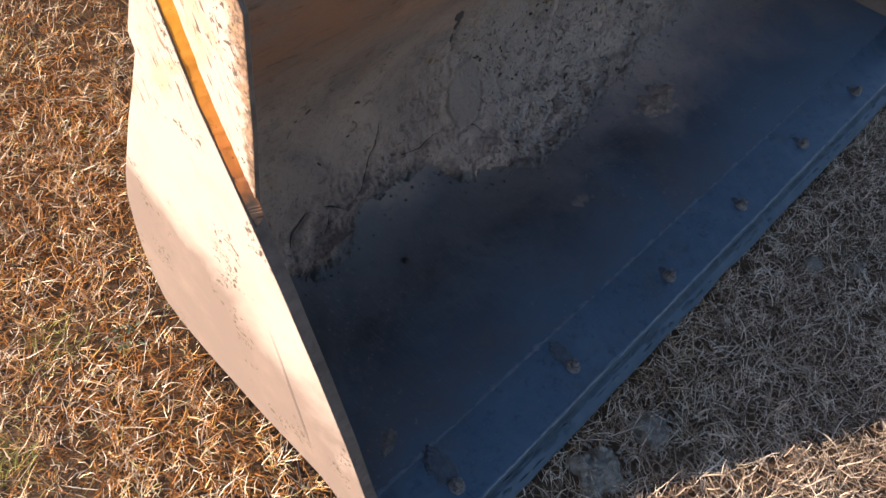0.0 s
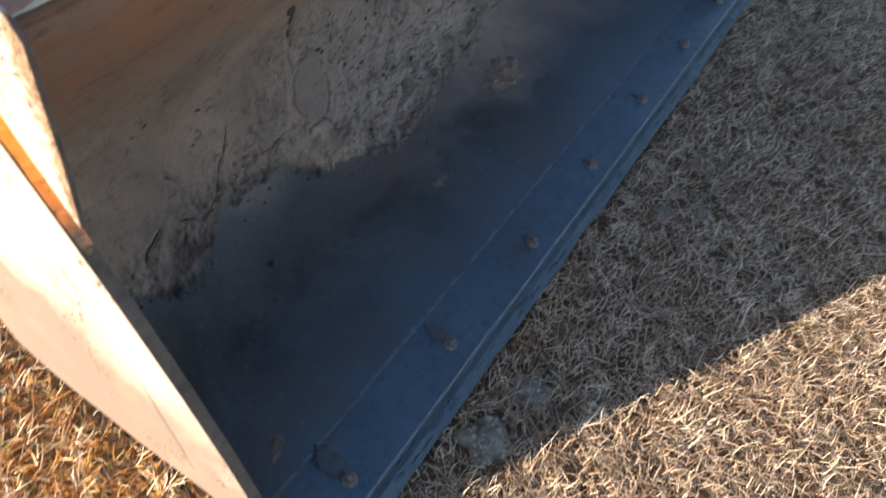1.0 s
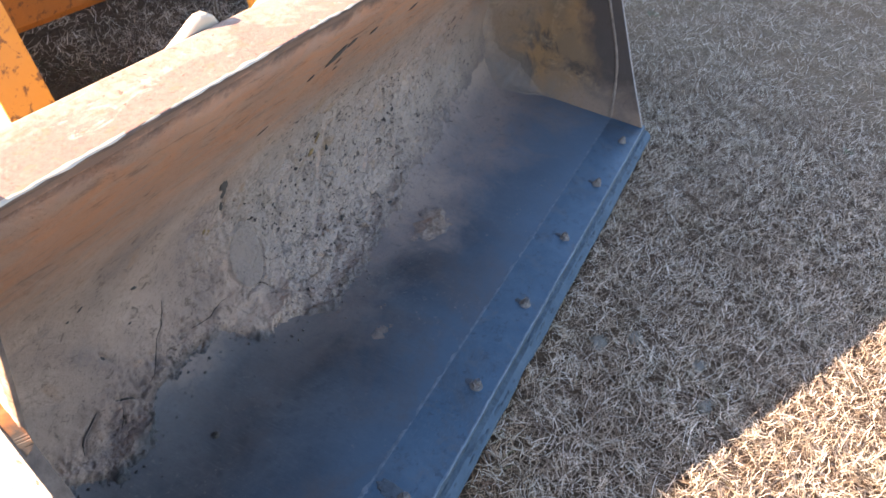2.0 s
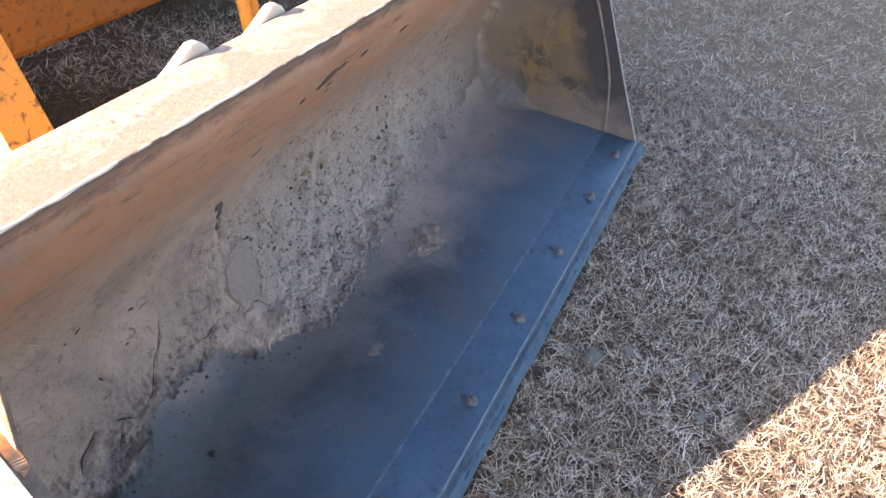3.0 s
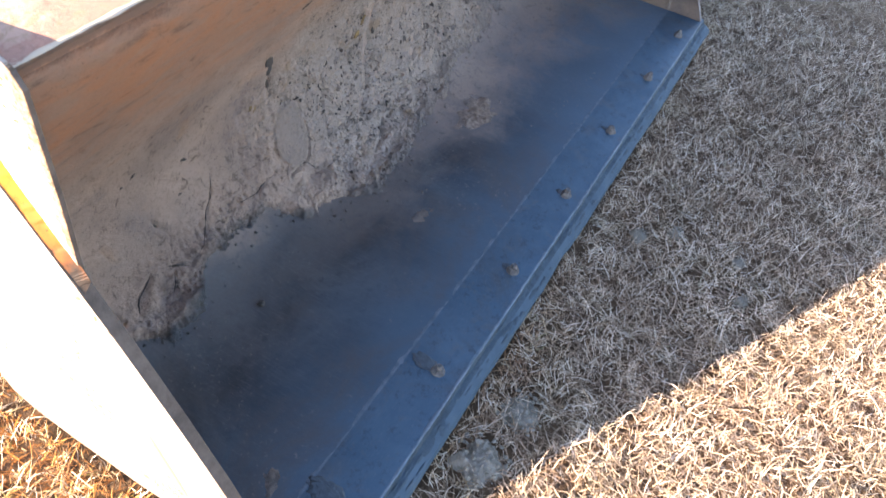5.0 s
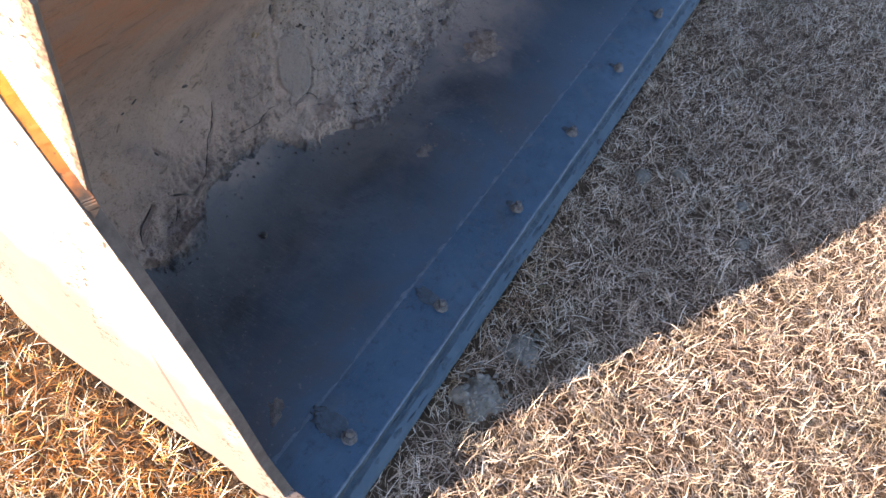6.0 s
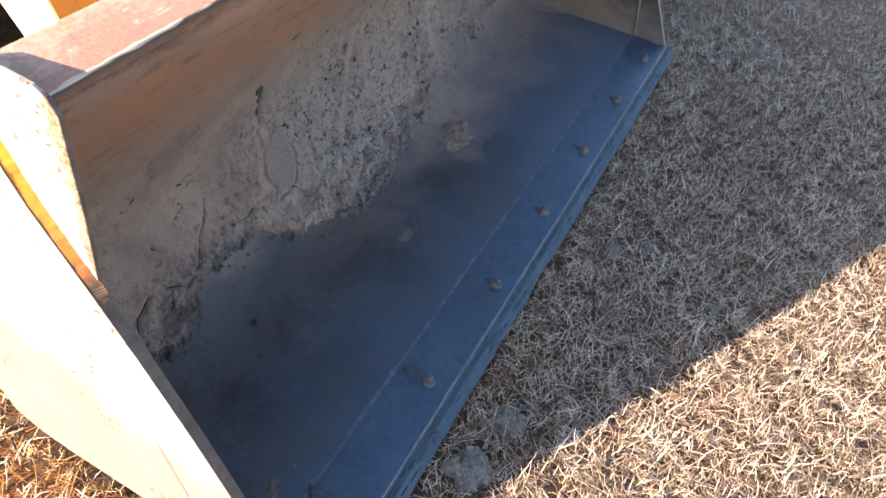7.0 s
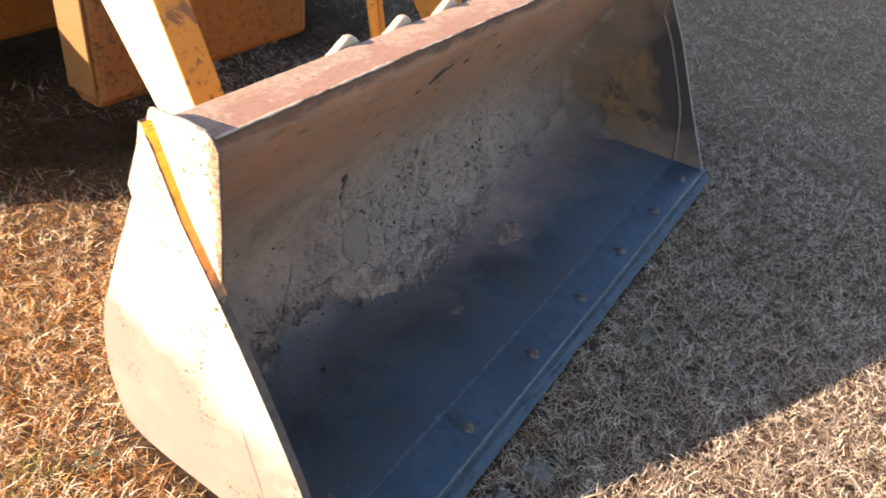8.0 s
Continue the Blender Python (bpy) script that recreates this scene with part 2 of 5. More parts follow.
def floor_colour(nt, v, dirt):
    """Burnished steel tinted with reflected sky, with a film of dust that thickens towards the back; also the film's
    strength.
    """
    x, y = axis_value(nt, 0), axis_value(nt, 1)
    cloud = ramp(nt, noise_tex(nt, v, 4.5, 9, 0.66, 0.6), [(0.36, grey(0)), (0.62, grey(1))])
    steel = mix(nt, cloud, (0.038, 0.048, 0.056), (0.094, 0.111, 0.121))
    steel = mix(nt, ramp(nt, noise_tex(nt, coords(nt, (16, 1.6, 2)), 16, 6, 0.7), [(0.52, grey(0)), (0.80, grey(0.45))]), steel, (0.18, 0.19, 0.20))
    steel = mix(nt, ramp(nt, noise_tex(nt, v, 60, 6, 0.7), [(0.32, grey(0.6)), (0.46, grey(0))]), steel, (0.040, 0.046, 0.052))
    # front strip: the blue of the sky it reflects, put into the colour
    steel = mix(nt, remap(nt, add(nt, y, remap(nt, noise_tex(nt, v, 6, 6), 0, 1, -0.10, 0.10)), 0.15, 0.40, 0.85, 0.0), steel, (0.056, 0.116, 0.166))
    blush = ramp(nt, noise_tex(nt, v, 3.4, 8, 0.7, 0.8), [(0.46, grey(0)), (0.64, grey(0.7))])
    steel = mix(nt, blush, steel, (0.094, 0.086, 0.080))
    # far end: grazing sky reflection, put in as a lighter blue
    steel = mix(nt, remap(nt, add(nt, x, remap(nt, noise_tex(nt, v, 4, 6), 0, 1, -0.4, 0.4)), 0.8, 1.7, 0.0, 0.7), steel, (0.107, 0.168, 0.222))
    speck = ramp(nt, noise_tex(nt, v, 120, 4, 0.6, 0.3), [(0.61, grey(0)), (0.70, grey(0.55))])
    steel = mix(nt, maths(nt, "MULTIPLY", speck, remap(nt, noise_tex(nt, v, 7, 5), 0.45, 0.62)), steel, (0.27, 0.235, 0.205))
    film = add(nt, add(nt, y, add(nt, remap(nt, x, 1.25, 1.85, 0.0, 0.02), add(nt, remap(nt, x, 0.15, 0.75, -0.13, 0.0), remap(nt, x, 0.02, 0.22, 0.12, 0.0)))), remap(nt, noise_tex(nt, v, 5.5, 10, 0.70, 0.7), 0, 1, -0.26, 0.26))
    dusty = remap(nt, film, 0.30, 0.50, 0, 0.88)
    return mix(nt, dusty, steel, mix(nt, remap(nt, x, 0.5, 1.0, 0.88, 0.45), dirt, mix(nt, remap(nt, x, 1.3, 1.6), mix(nt, remap(nt, x, 0.7, 1.2), (0.084, 0.090, 0.094), (0.215, 0.194, 0.178)), (0.105, 0.104, 0.106)))), dusty


def shell_material():
    m, nt, b = material("worn_bucket_steel", 0.45, 0.2)
    v = coords(nt)
    z = axis_value(nt, 2)
    dirt = dirt_colour(nt, v)
    steel, dusty = floor_colour(nt, v, dirt)
    low = remap(nt, add(nt, z, remap(nt, noise_tex(nt, v, 9, 7, 0.65), 0, 1, -0.03, 0.03)), 0.078, 0.125)
    c = mix(nt, low, steel, rusty_top(nt, v, dirt, z, 0.36, 0.60))
    nt.links.new(c, b.inputs["Base Color"])
    nt.links.new(remap(nt, add(nt, maths(nt, "MAXIMUM", low, dusty), remap(nt, noise_tex(nt, v, 11, 6), 0.3, 0.7, -0.12, 0.2)), 0, 1, 0.36, 0.9), b.inputs["Roughness"])
    bump(nt, b, noise_tex(nt, v, 55, 9, 0.7), 0.35, 0.003)
    return m


def mud_material():
    m, nt, b = material("dried_mud", 0.95, 0, 0.15)
    v = coords(nt)
    x, z = axis_value(nt, 0), axis_value(nt, 2)
    dirt = dirt_colour(nt, v)
    # a pebbly grey stretch, with angular pits and a few pale and ochre stones
    stony = maths(nt, "MULTIPLY", remap(nt, add(nt, x, remap(nt, noise_tex(nt, v, 6, 5), 0, 1, -0.22, 0.22)), 0.60, 0.74), remap(nt, add(nt, x, remap(nt, noise_tex(nt, v, 5, 5), 0, 1, -0.3, 0.3)), 1.62, 1.92, 1, 0.35))
    stony = maths(nt, "MULTIPLY", stony, remap(nt, add(nt, z, remap(nt, noise_tex(nt, v, 5, 6), 0, 1, -0.16, 0.16)), 0.40, 0.58, 1, 0.15))
    stony = maths(nt, "MULTIPLY", stony, remap(nt, axis_value(nt, 1), 0.41, 0.46))
    loose = nt.nodes.new("ShaderNodeAttribute")
    loose.attribute_name = "crumbly"
    c = mix(nt, maths(nt, "MULTIPLY", stony, 0.55), dirt, (0.44, 0.378, 0.320))
    # brown clots lying on the floor
    clot = ramp(nt, noise_tex(nt, v, 42, 7, 0.75, 0.8), [(0.42, grey(0)), (0.56, grey(1))])
    c = mix(nt, remap(nt, axis_value(nt, 1), 0.40, 0.47, 0.60, 0.0), c, mix(nt, clot, (0.13, 0.105, 0.086), (0.33, 0.262, 0.202)))
    stony = maths(nt, "MAXIMUM", stony, loose.outputs["Fac"])
    c = rusty_top(nt, v, c, z, 0.36, 0.60)
    where = ramp(nt, noise_tex(nt, v, 5.0, 5, 0.6), [(0.40, grey(0.35)), (0.58, grey(1))])
    grit = noise_tex(nt, v, 260, 6, 0.8, 0.3)
    c = mix(nt, maths(nt, "MULTIPLY", where, ramp(nt, grit, [(0.35, grey(0.7)), (0.42, grey(0))])), c, (0.10, 0.078, 0.062))
    c = mix(nt, maths(nt, "MULTIPLY", where, ramp(nt, grit, [(0.58, grey(0)), (0.68, grey(0.6))])), c, (0.52, 0.42, 0.33))
    # dark chips and gaps: the shade inside pits, put into the colour
    holes = maths(nt, "MAXIMUM", chips(nt, v, 62, 0.26, 0.36), chips(nt, v, 125, 0.36, 0.40))
    holes = maths(nt, "MAXIMUM", holes, maths(nt, "MULTIPLY", chips(nt, v, 30, 0.16, 0.30), 0.8))
    dark = maths(nt, "MULTIPLY", holes, maths(nt, "MULTIPLY", stony, ramp(nt, noise_tex(nt, v, 10, 5, 0.6), [(0.40, grey(0.22)), (0.58, grey(0.95))])))
    gaps = ramp(nt, noise_tex(nt, slanted(nt, 12, (0.026, 0.016, 0.022)), 1, 7, 0.74, 1.1), [(0.37, grey(1)), (0.43, grey(0))])
    gaps = maths(nt, "MULTIPLY", gaps, ramp(nt, noise_tex(nt, v, 13, 5, 0.65, 0.4), [(0.40, grey(0.12)), (0.58, grey(1))]))
    dark = maths(nt, "MAXIMUM", dark, maths(nt, "MULTIPLY", gaps, maths(nt, "MULTIPLY", stony, 0.85)))
    even = nt.nodes.new("ShaderNodeAttribute")
    even.attribute_name = "slab"
    rough = remap(nt, even.outputs["Fac"], 0, 1, 1, 0.08)
    dark = maths(nt, "MULTIPLY", dark, rough)
    c = mix(nt, maths(nt, "MULTIPLY", even.outputs["Fac"], 0.6), c, mix(nt, noise_tex(nt, v, 40, 6, 0.7), (0.215, 0.180, 0.155), (0.32, 0.265, 0.225)))
    c = mix(nt, dark, c, (0.062, 0.054, 0.050))
    c = mix(nt, maths(nt, "MULTIPLY", chips(nt, coords(nt, (1.13, 1, 1)), 95, 0.12, 0.35), maths(nt, "MULTIPLY", maths(nt, "MULTIPLY", stony, rough), 0.55)), c, (0.46, 0.37, 0.28))
    c = mix(nt, maths(nt, "MULTIPLY", ramp(nt, noise_tex(nt, v, 14, 5, 0.6, 0.4), [(0.60, grey(0)), (0.68, grey(0.55))]), stony), c, (0.40, 0.27, 0.165))
    # sparse specks on the smooth coat
    c = mix(nt, maths(nt, "MULTIPLY", chips(nt, coords(nt, (1, 1.21, 1)), 34, 0.10, 0.13), 0.85), c, (0.06, 0.05, 0.045))
    thin = nt.nodes.new("ShaderNodeAttribute")
    thin.attribute_name = "cover"
    steel = floor_colour(nt, v, dirt)[0]
    c = mix(nt, thin.outputs["Fac"], steel, c)
    nt.links.new(c, b.inputs["Base Color"])
    nt.links.new(remap(nt, thin.outputs["Fac"], 0.0, 0.6, 0.6, 0.95), b.inputs["Roughness"])
    height = add(nt, noise_tex(nt, v, 75, 10, 0.82, 0.4), maths(nt, "MULTIPLY", where, grit))
    deep = nt.nodes.new("ShaderNodeMath")
    deep.operation = "SUBTRACT"
    nt.links.new(height, deep.inputs[0])
    nt.links.new(dark, deep.inputs[1])
    cell = nt.nodes.new("ShaderNodeTexVoronoi")
    cell.inputs["Scale"].default_value = 150
    nt.links.new(v, cell.inputs["Vector"])
    grain = nt.nodes.new("ShaderNodeMath")
    grain.operation = "MULTIPLY_ADD"
    nt.links.new(cell.outputs["Distance"], grain.inputs[0])
    nt.links.new(maths(nt, "MULTIPLY", stony, 0.9), grain.inputs[1])
    nt.links.new(deep.outputs[0], grain.inputs[2])
    bump(nt, b, grain.outputs[0], 0.9, 0.006)
    return m


def stained_material():
    m, nt, b = material("stained_brown_steel", 0.75)
    v = coords(nt)
    base = mix(nt, ramp(nt, noise_tex(nt, v, 6, 6, 0.6), [(0.38, grey(0)), (0.6, grey(1))]), (0.30, 0.175, 0.08), (0.20, 0.135, 0.08))
    black = ramp(nt, noise_tex(nt, v, 7.0, 7, 0.65, 0.6), [(0.52, grey(0)), (0.62, grey(0.9))])
    c = mix(nt, black, base, (0.06, 0.052, 0.045))
    black2 = ramp(nt, noise_tex(nt, v, 21, 7, 0.7, 0.5), [(0.58, grey(0)), (0.66, grey(0.7))])
    c = mix(nt, black2, c, (0.085, 0.066, 0.05))
    pale = ramp(nt, noise_tex(nt, v, 15, 8, 0.7, 0.4), [(0.55, grey(0)), (0.68, grey(0.8))])
    c = mix(nt, pale, c, (0.36, 0.25, 0.15))
    y = axis_value(nt, 1)
    z = axis_value(nt, 2)
    line = nt.nodes.new("ShaderNodeMath")
    line.operation = "MULTIPLY_ADD"
    nt.links.new(z, line.inputs[0])
    line.inputs[1].default_value = -0.52
    nt.links.new(y, line.inputs[2])
    wear = remap(nt, add(nt, line.outputs[0], remap(nt, noise_tex(nt, v, 16, 6, 0.6), 0, 1, -0.06, 0.06)), 0.135, 0.185, 1, 0)
    c = mix(nt, wear, c, mix(nt, noise_tex(nt, v, 30, 5), (0.085, 0.07, 0.062), (0.055, 0.047, 0.042)))
    # mud carried round from the back, and along the foot
    up = maths(nt, "MAXIMUM", remap(nt, z, 0.26, 0.76, 0.0, 0.31), 0.0)
    rear = add(nt, add(nt, y, up), remap(nt, noise_tex(nt, v, 7, 8, 0.65, 0.5), 0, 1, -0.13, 0.13))
    c = mix(nt, remap(nt, rear, 0.47, 0.63, 0.0, 0.92), c, mix(nt, 0.6, dirt_colour(nt, v), (0.25, 0.185, 0.13)))
    foot = add(nt, z, remap(nt, noise_tex(nt, v, 9, 7, 0.65, 0.4), 0, 1, -0.14, 0.14))
    low = mix(nt, remap(nt, y, 0.28, 0.42), mix(nt, 0.55, dirt_colour(nt, v), (0.15, 0.115, 0.09)), (0.185, 0.162, 0.142))
    c = mix(nt, remap(nt, foot, 0.08, 0.19, 0.80, 0.0), c, low)
    nt.links.new(c, b.inputs["Base Color"])
    bump(nt, b, noise_tex(nt, v, 60, 10, 0.75), 0.6, 0.006)
    return m


def edge_material():
    m, nt, b = material("burnished_edge_steel", 0.46, 0.4)
    v = coords(nt)
    # the blue of the reflected sky is part of these steel colours
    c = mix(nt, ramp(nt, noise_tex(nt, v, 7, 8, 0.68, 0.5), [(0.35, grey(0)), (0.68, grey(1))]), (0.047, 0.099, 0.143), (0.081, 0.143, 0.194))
    c = mix(nt, ramp(nt, noise_tex(nt, v, 4.5, 7, 0.7, 0.8), [(0.50, grey(0)), (0.66, grey(0.7))]), c, (0.078, 0.092, 0.100))
    c = mix(nt, ramp(nt, noise_tex(nt, coords(nt, (3, 20, 3)), 25, 6, 0.7), [(0.56, grey(0)), (0.8, grey(0.6))]), c, (0.19, 0.215, 0.24))
    c = mix(nt, ramp(nt, noise_tex(nt, v, 22, 8, 0.75, 0.6), [(0.54, grey(0)), (0.66, grey(0.55))]), c, (0.115, 0.125, 0.130))
    c = mix(nt, ramp(nt, noise_tex(nt, v, 55, 6, 0.7), [(0.34, grey(0.5)), (0.46, grey(0))]), c, (0.034, 0.050, 0.062))
    nt.links.new(c, b.inputs["Base Color"])
    nt.links.new(remap(nt, noise_tex(nt, v, 14, 5), 0.3, 0.7, 0.38, 0.54), b.inputs["Roughness"])
    bump(nt, b, noise_tex(nt, v, 80, 7, 0.65), 0.25, 0.002)
    return m


def plain(name, c1, c2, scale=20, rough=0.8, metal=0.0, strength=0.3):
    m, nt, b = material(name, rough, metal)
    v = coords(nt)
    c = mix(nt, ramp(nt, noise_tex(nt, v, scale, 7, 0.65), [(0.35, grey(0)), (0.68, grey(1))]), c1, c2)
    nt.links.new(c, b.inputs["Base Color"])
    bump(nt, b, noise_tex(nt, v, scale * 4, 6), strength, 0.003)
    return m


def blade_material(name, stops, warm=None, spec=0.12):
    """Dry blades, each its own tone; warm: the tones of the orange growth beside and behind the bucket."""
    m, nt, b = material(name, 0.6, 0, spec)
    v = coords(nt)
    g = nt.nodes.new("ShaderNodeNewGeometry")
    c = ramp(nt, g.outputs["Random Per Island"], stops)
    if warm:
        x, y = axis_value(nt, 0), axis_value(nt, 1)
        stray = remap(nt, noise_tex(nt, v, 2.6, 5, 0.6), 0, 1, -0.22, 0.22)
        beside = remap(nt, add(nt, x, stray), 0.95, 0.55)
        behind = remap(nt, add(nt, y, stray), -0.02, 0.20)
        tuft = ramp(nt, noise_tex(nt, v, 24, 3, 0.6, 0.5), [(0.46, grey(0)), (0.58, grey(0.34))])
        glow = mix(nt, tuft, ramp(nt, g.outputs["Random Per Island"], warm), (0.24, 0.088, 0.024))
        c = mix(nt, maths(nt, "MULTIPLY", beside, behind), c, glow)
    patch = noise_tex(nt, v, 3.5, 4)
    c = mix(nt, ramp(nt, patch, [(0.45, grey(0)), (0.64, grey(0.40))]), c, (0.27, 0.184, 0.118))
    moss = noise_tex(nt, v, 5.5, 6, 0.65, 0.4)
    c = mix(nt, ramp(nt, moss, [(0.52, grey(0)), (0.66, grey(0.26))]), c, (0.175, 0.180, 0.110))
    nt.links.new(c, b.inputs["Base Color"])
    return m


M_PLATE = plate_material("dusty_cream_plate", 0.50, 0.035, 0.055, 0.075)
M_GUSSET = plate_material("dusty_cream_gusset", 0.0, 0.354, 0.364, 0.050)
M_SHELL = shell_material()
M_MUD = mud_material()
M_EDGE = edge_material()
M_RIM = plain("worn_plate_edge", (0.14, 0.115, 0.095), (0.075, 0.062, 0.052), 45, 0.85)
M_SEAM = plain("tan_seam", (0.27, 0.225, 0.185), (0.16, 0.13, 0.105), 40, 0.8)
M_PALE_EDGE = plain("scraped_pale_edge", (0.30, 0.265, 0.24), (0.19, 0.165, 0.15), 45, 0.8)
M_TAIL = plain("dark_tail_smear", (0.050, 0.064, 0.074), (0.085, 0.112, 0.132), 60, 0.9)
M_STAINED = stained_material()
M_SCAB = plain("ochre_scab", (0.30, 0.20, 0.085), (0.13, 0.088, 0.05), 110, 0.95, 0, 0.6)
M_PIT = plain("pit_shade_and_pebble", (0.045, 0.04, 0.035), (0.08, 0.07, 0.06), 60, 0.95)
def lip_material():
    m, nt, b = material("sunbleached_pink_lip", 0.7)
    v = coords(nt)
    y = axis_value(nt, 1)
    c = mix(nt, noise_tex(nt, v, 9, 6, 0.65), (0.335, 0.174, 0.126), (0.41, 0.243, 0.180))
    c = mix(nt, ramp(nt, noise_tex(nt, v, 140, 5, 0.7), [(0.40, grey(0.4)), (0.50, grey(0))]), c, (0.20, 0.12, 0.085))
    back = add(nt, y, remap(nt, noise_tex(nt, coords(nt, (0.8, 1.4, 1)), 10, 8, 0.7, 0.6), 0, 1, -0.14, 0.14))
    cream = remap(nt, back, 0.410, 0.428, 0.0, 0.72)
    c = mix(nt, cream, c, (0.46, 0.330, 0.245))
    fleck = ramp(nt, noise_tex(nt, coords(nt, (1.6, 1, 1)), 48, 7, 0.7, 0.8), [(0.51, grey(0)), (0.57, grey(0.8))])
    c = mix(nt, maths(nt, "MULTIPLY", fleck, cream), c, (0.27, 0.20, 0.125))
    c = mix(nt, ramp(nt, noise_tex(nt, coords(nt, (1, 1.8, 1)), 38, 6, 0.65, 1.6), [(0.56, grey(0)), (0.60, grey(0.75))]), c, (0.30, 0.20, 0.12))
    c = mix(nt, ramp(nt, noise_tex(nt, coords(nt, (0.7, 1.5, 1)), 26, 7, 0.7, 1.0), [(0.59, grey(0)), (0.64, grey(0.7))]), c, (0.54, 0.435, 0.335))
    speck = ramp(nt, noise_tex(nt, v, 110, 3, 0.5), [(0.64, grey(0)), (0.69, grey(0.8))])
    area = ramp(nt, noise_tex(nt, v, 6, 3), [(0.46, grey(0)), (0.56, grey(1))])
    c = mix(nt, maths(nt, "MULTIPLY", speck, area), c, (0.17, 0.10, 0.065))
    nt.links.new(c, b.inputs["Base Color"])
    bump(nt, b, noise_tex(nt, v, 60, 9, 0.75), 0.5, 0.003)
    return m


def bar_material():
    m, nt, b = material("yellow_worn_to_rust", 0.6)
    v = coords(nt)
    z = axis_value(nt, 2)
    n0 = nt.nodes.new("ShaderNodeMath")
    n0.operation = "ADD"
    nt.links.new(z, n0.inputs[0])
    nt.links.new(remap(nt, noise_tex(nt, v, 30, 6, 0.65), 0, 1, -0.05, 0.05), n0.inputs[1])
    c = mix(nt, remap(nt, n0.outputs[0], 0.60, 0.77), (0.44, 0.145, 0.030), (0.73, 0.330, 0.022))
    c = mix(nt, remap(nt, n0.outputs[0], 0.555, 0.600), (0.050, 0.038, 0.030), c)
    c = mix(nt, ramp(nt, noise_tex(nt, v, 38, 7, 0.7, 0.5), [(0.55, grey(0)), (0.66, grey(0.55))]), c, (0.30, 0.105, 0.024))
    chip = ramp(nt, noise_tex(nt, v, 70, 6, 0.6), [(0.63, grey(0)), (0.67, grey(0.8))])
    c = mix(nt, chip, c, (0.09, 0.05, 0.03))
    nt.links.new(c, b.inputs["Base Color"])
    bump(nt, b, noise_tex(nt, v, 90, 6), 0.3, 0.002)
    return m


M_BAR = bar_material()
# rust darkened for the shade on the lip's front
M_LIP_FRONT = plain("shaded_rusty_lip", (0.15, 0.108, 0.082), (0.085, 0.066, 0.054), 40, 0.9)
M_LIP = lip_material()
M_YELLOW = painted("old_yellow_paint", (0.50, 0.245, 0.03), (0.12, 0.06, 0.03), (0.42, 0.24, 0.07), 0.57)
M_ORANGE = painted("faded_orange_paint", (0.37, 0.125, 0.015), (0.13, 0.055, 0.02), (0.22, 0.09, 0.022), 0.545, bare=0.60)
M_CREAM = painted("cream_paint_and_sunlit_arm", (0.62, 0.53, 0.41), (0.28, 0.16, 0.08), (0.55, 0.44, 0.31), 0.68)
M_NUT = plain("worn_bolt", (0.080, 0.080, 0.080), (0.235, 0.222, 0.205), 70, 0.6, 0.2)
M_SCALE = plain("flaking_rust_scale", (0.036, 0.060, 0.078), (0.066, 0.108, 0.140), 30, 0.7, 0.3, 0.7)
M_WELD = plain("bright_weld", (0.085, 0.130, 0.165), (0.175, 0.222, 0.258), 60, 0.55, 0.3)
M_BRIGHT = plain("scraped_edge_steel", (0.040, 0.078, 0.110), (0.066, 0.112, 0.150), 14, 0.75, 0.1)
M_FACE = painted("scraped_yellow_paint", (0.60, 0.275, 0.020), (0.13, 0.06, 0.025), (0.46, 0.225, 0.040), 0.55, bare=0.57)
M_POST = painted("rusty_brown_orange_paint", (0.21, 0.075, 0.016), (0.06, 0.028, 0.012), (0.20, 0.105, 0.04), 0.53)
M_TAN = painted("sunlit_side_tan", (0.19, 0.098, 0.024), (0.09, 0.045, 0.016), (0.19, 0.11, 0.042), 0.6)
M_DARK = plain("filler_dark_brown", (0.045, 0.037, 0.032), (0.095, 0.076, 0.062), 30, 0.95)
# the tractor's shade over brown earth, put into the blade colours
M_UNDER_SHADE = blade_material("shade_dark_grass", [(0.0, (0.022, 0.012, 0.006)), (0.5, (0.045, 0.026, 0.012)), (0.78, (0.070, 0.042, 0.018)), (0.86, (0.045, 0.056, 0.016)), (1.0, (0.060, 0.072, 0.022))])
M_TYRE = plain("black_rubber", (0.02, 0.02, 0.02), (0.045, 0.04, 0.035), 12, 0.85)
M_CLOD = plain("pale_dirt_clod", (0.265, 0.255, 0.215), (0.125, 0.110, 0.085), 45, 0.95, 0, 0.6)
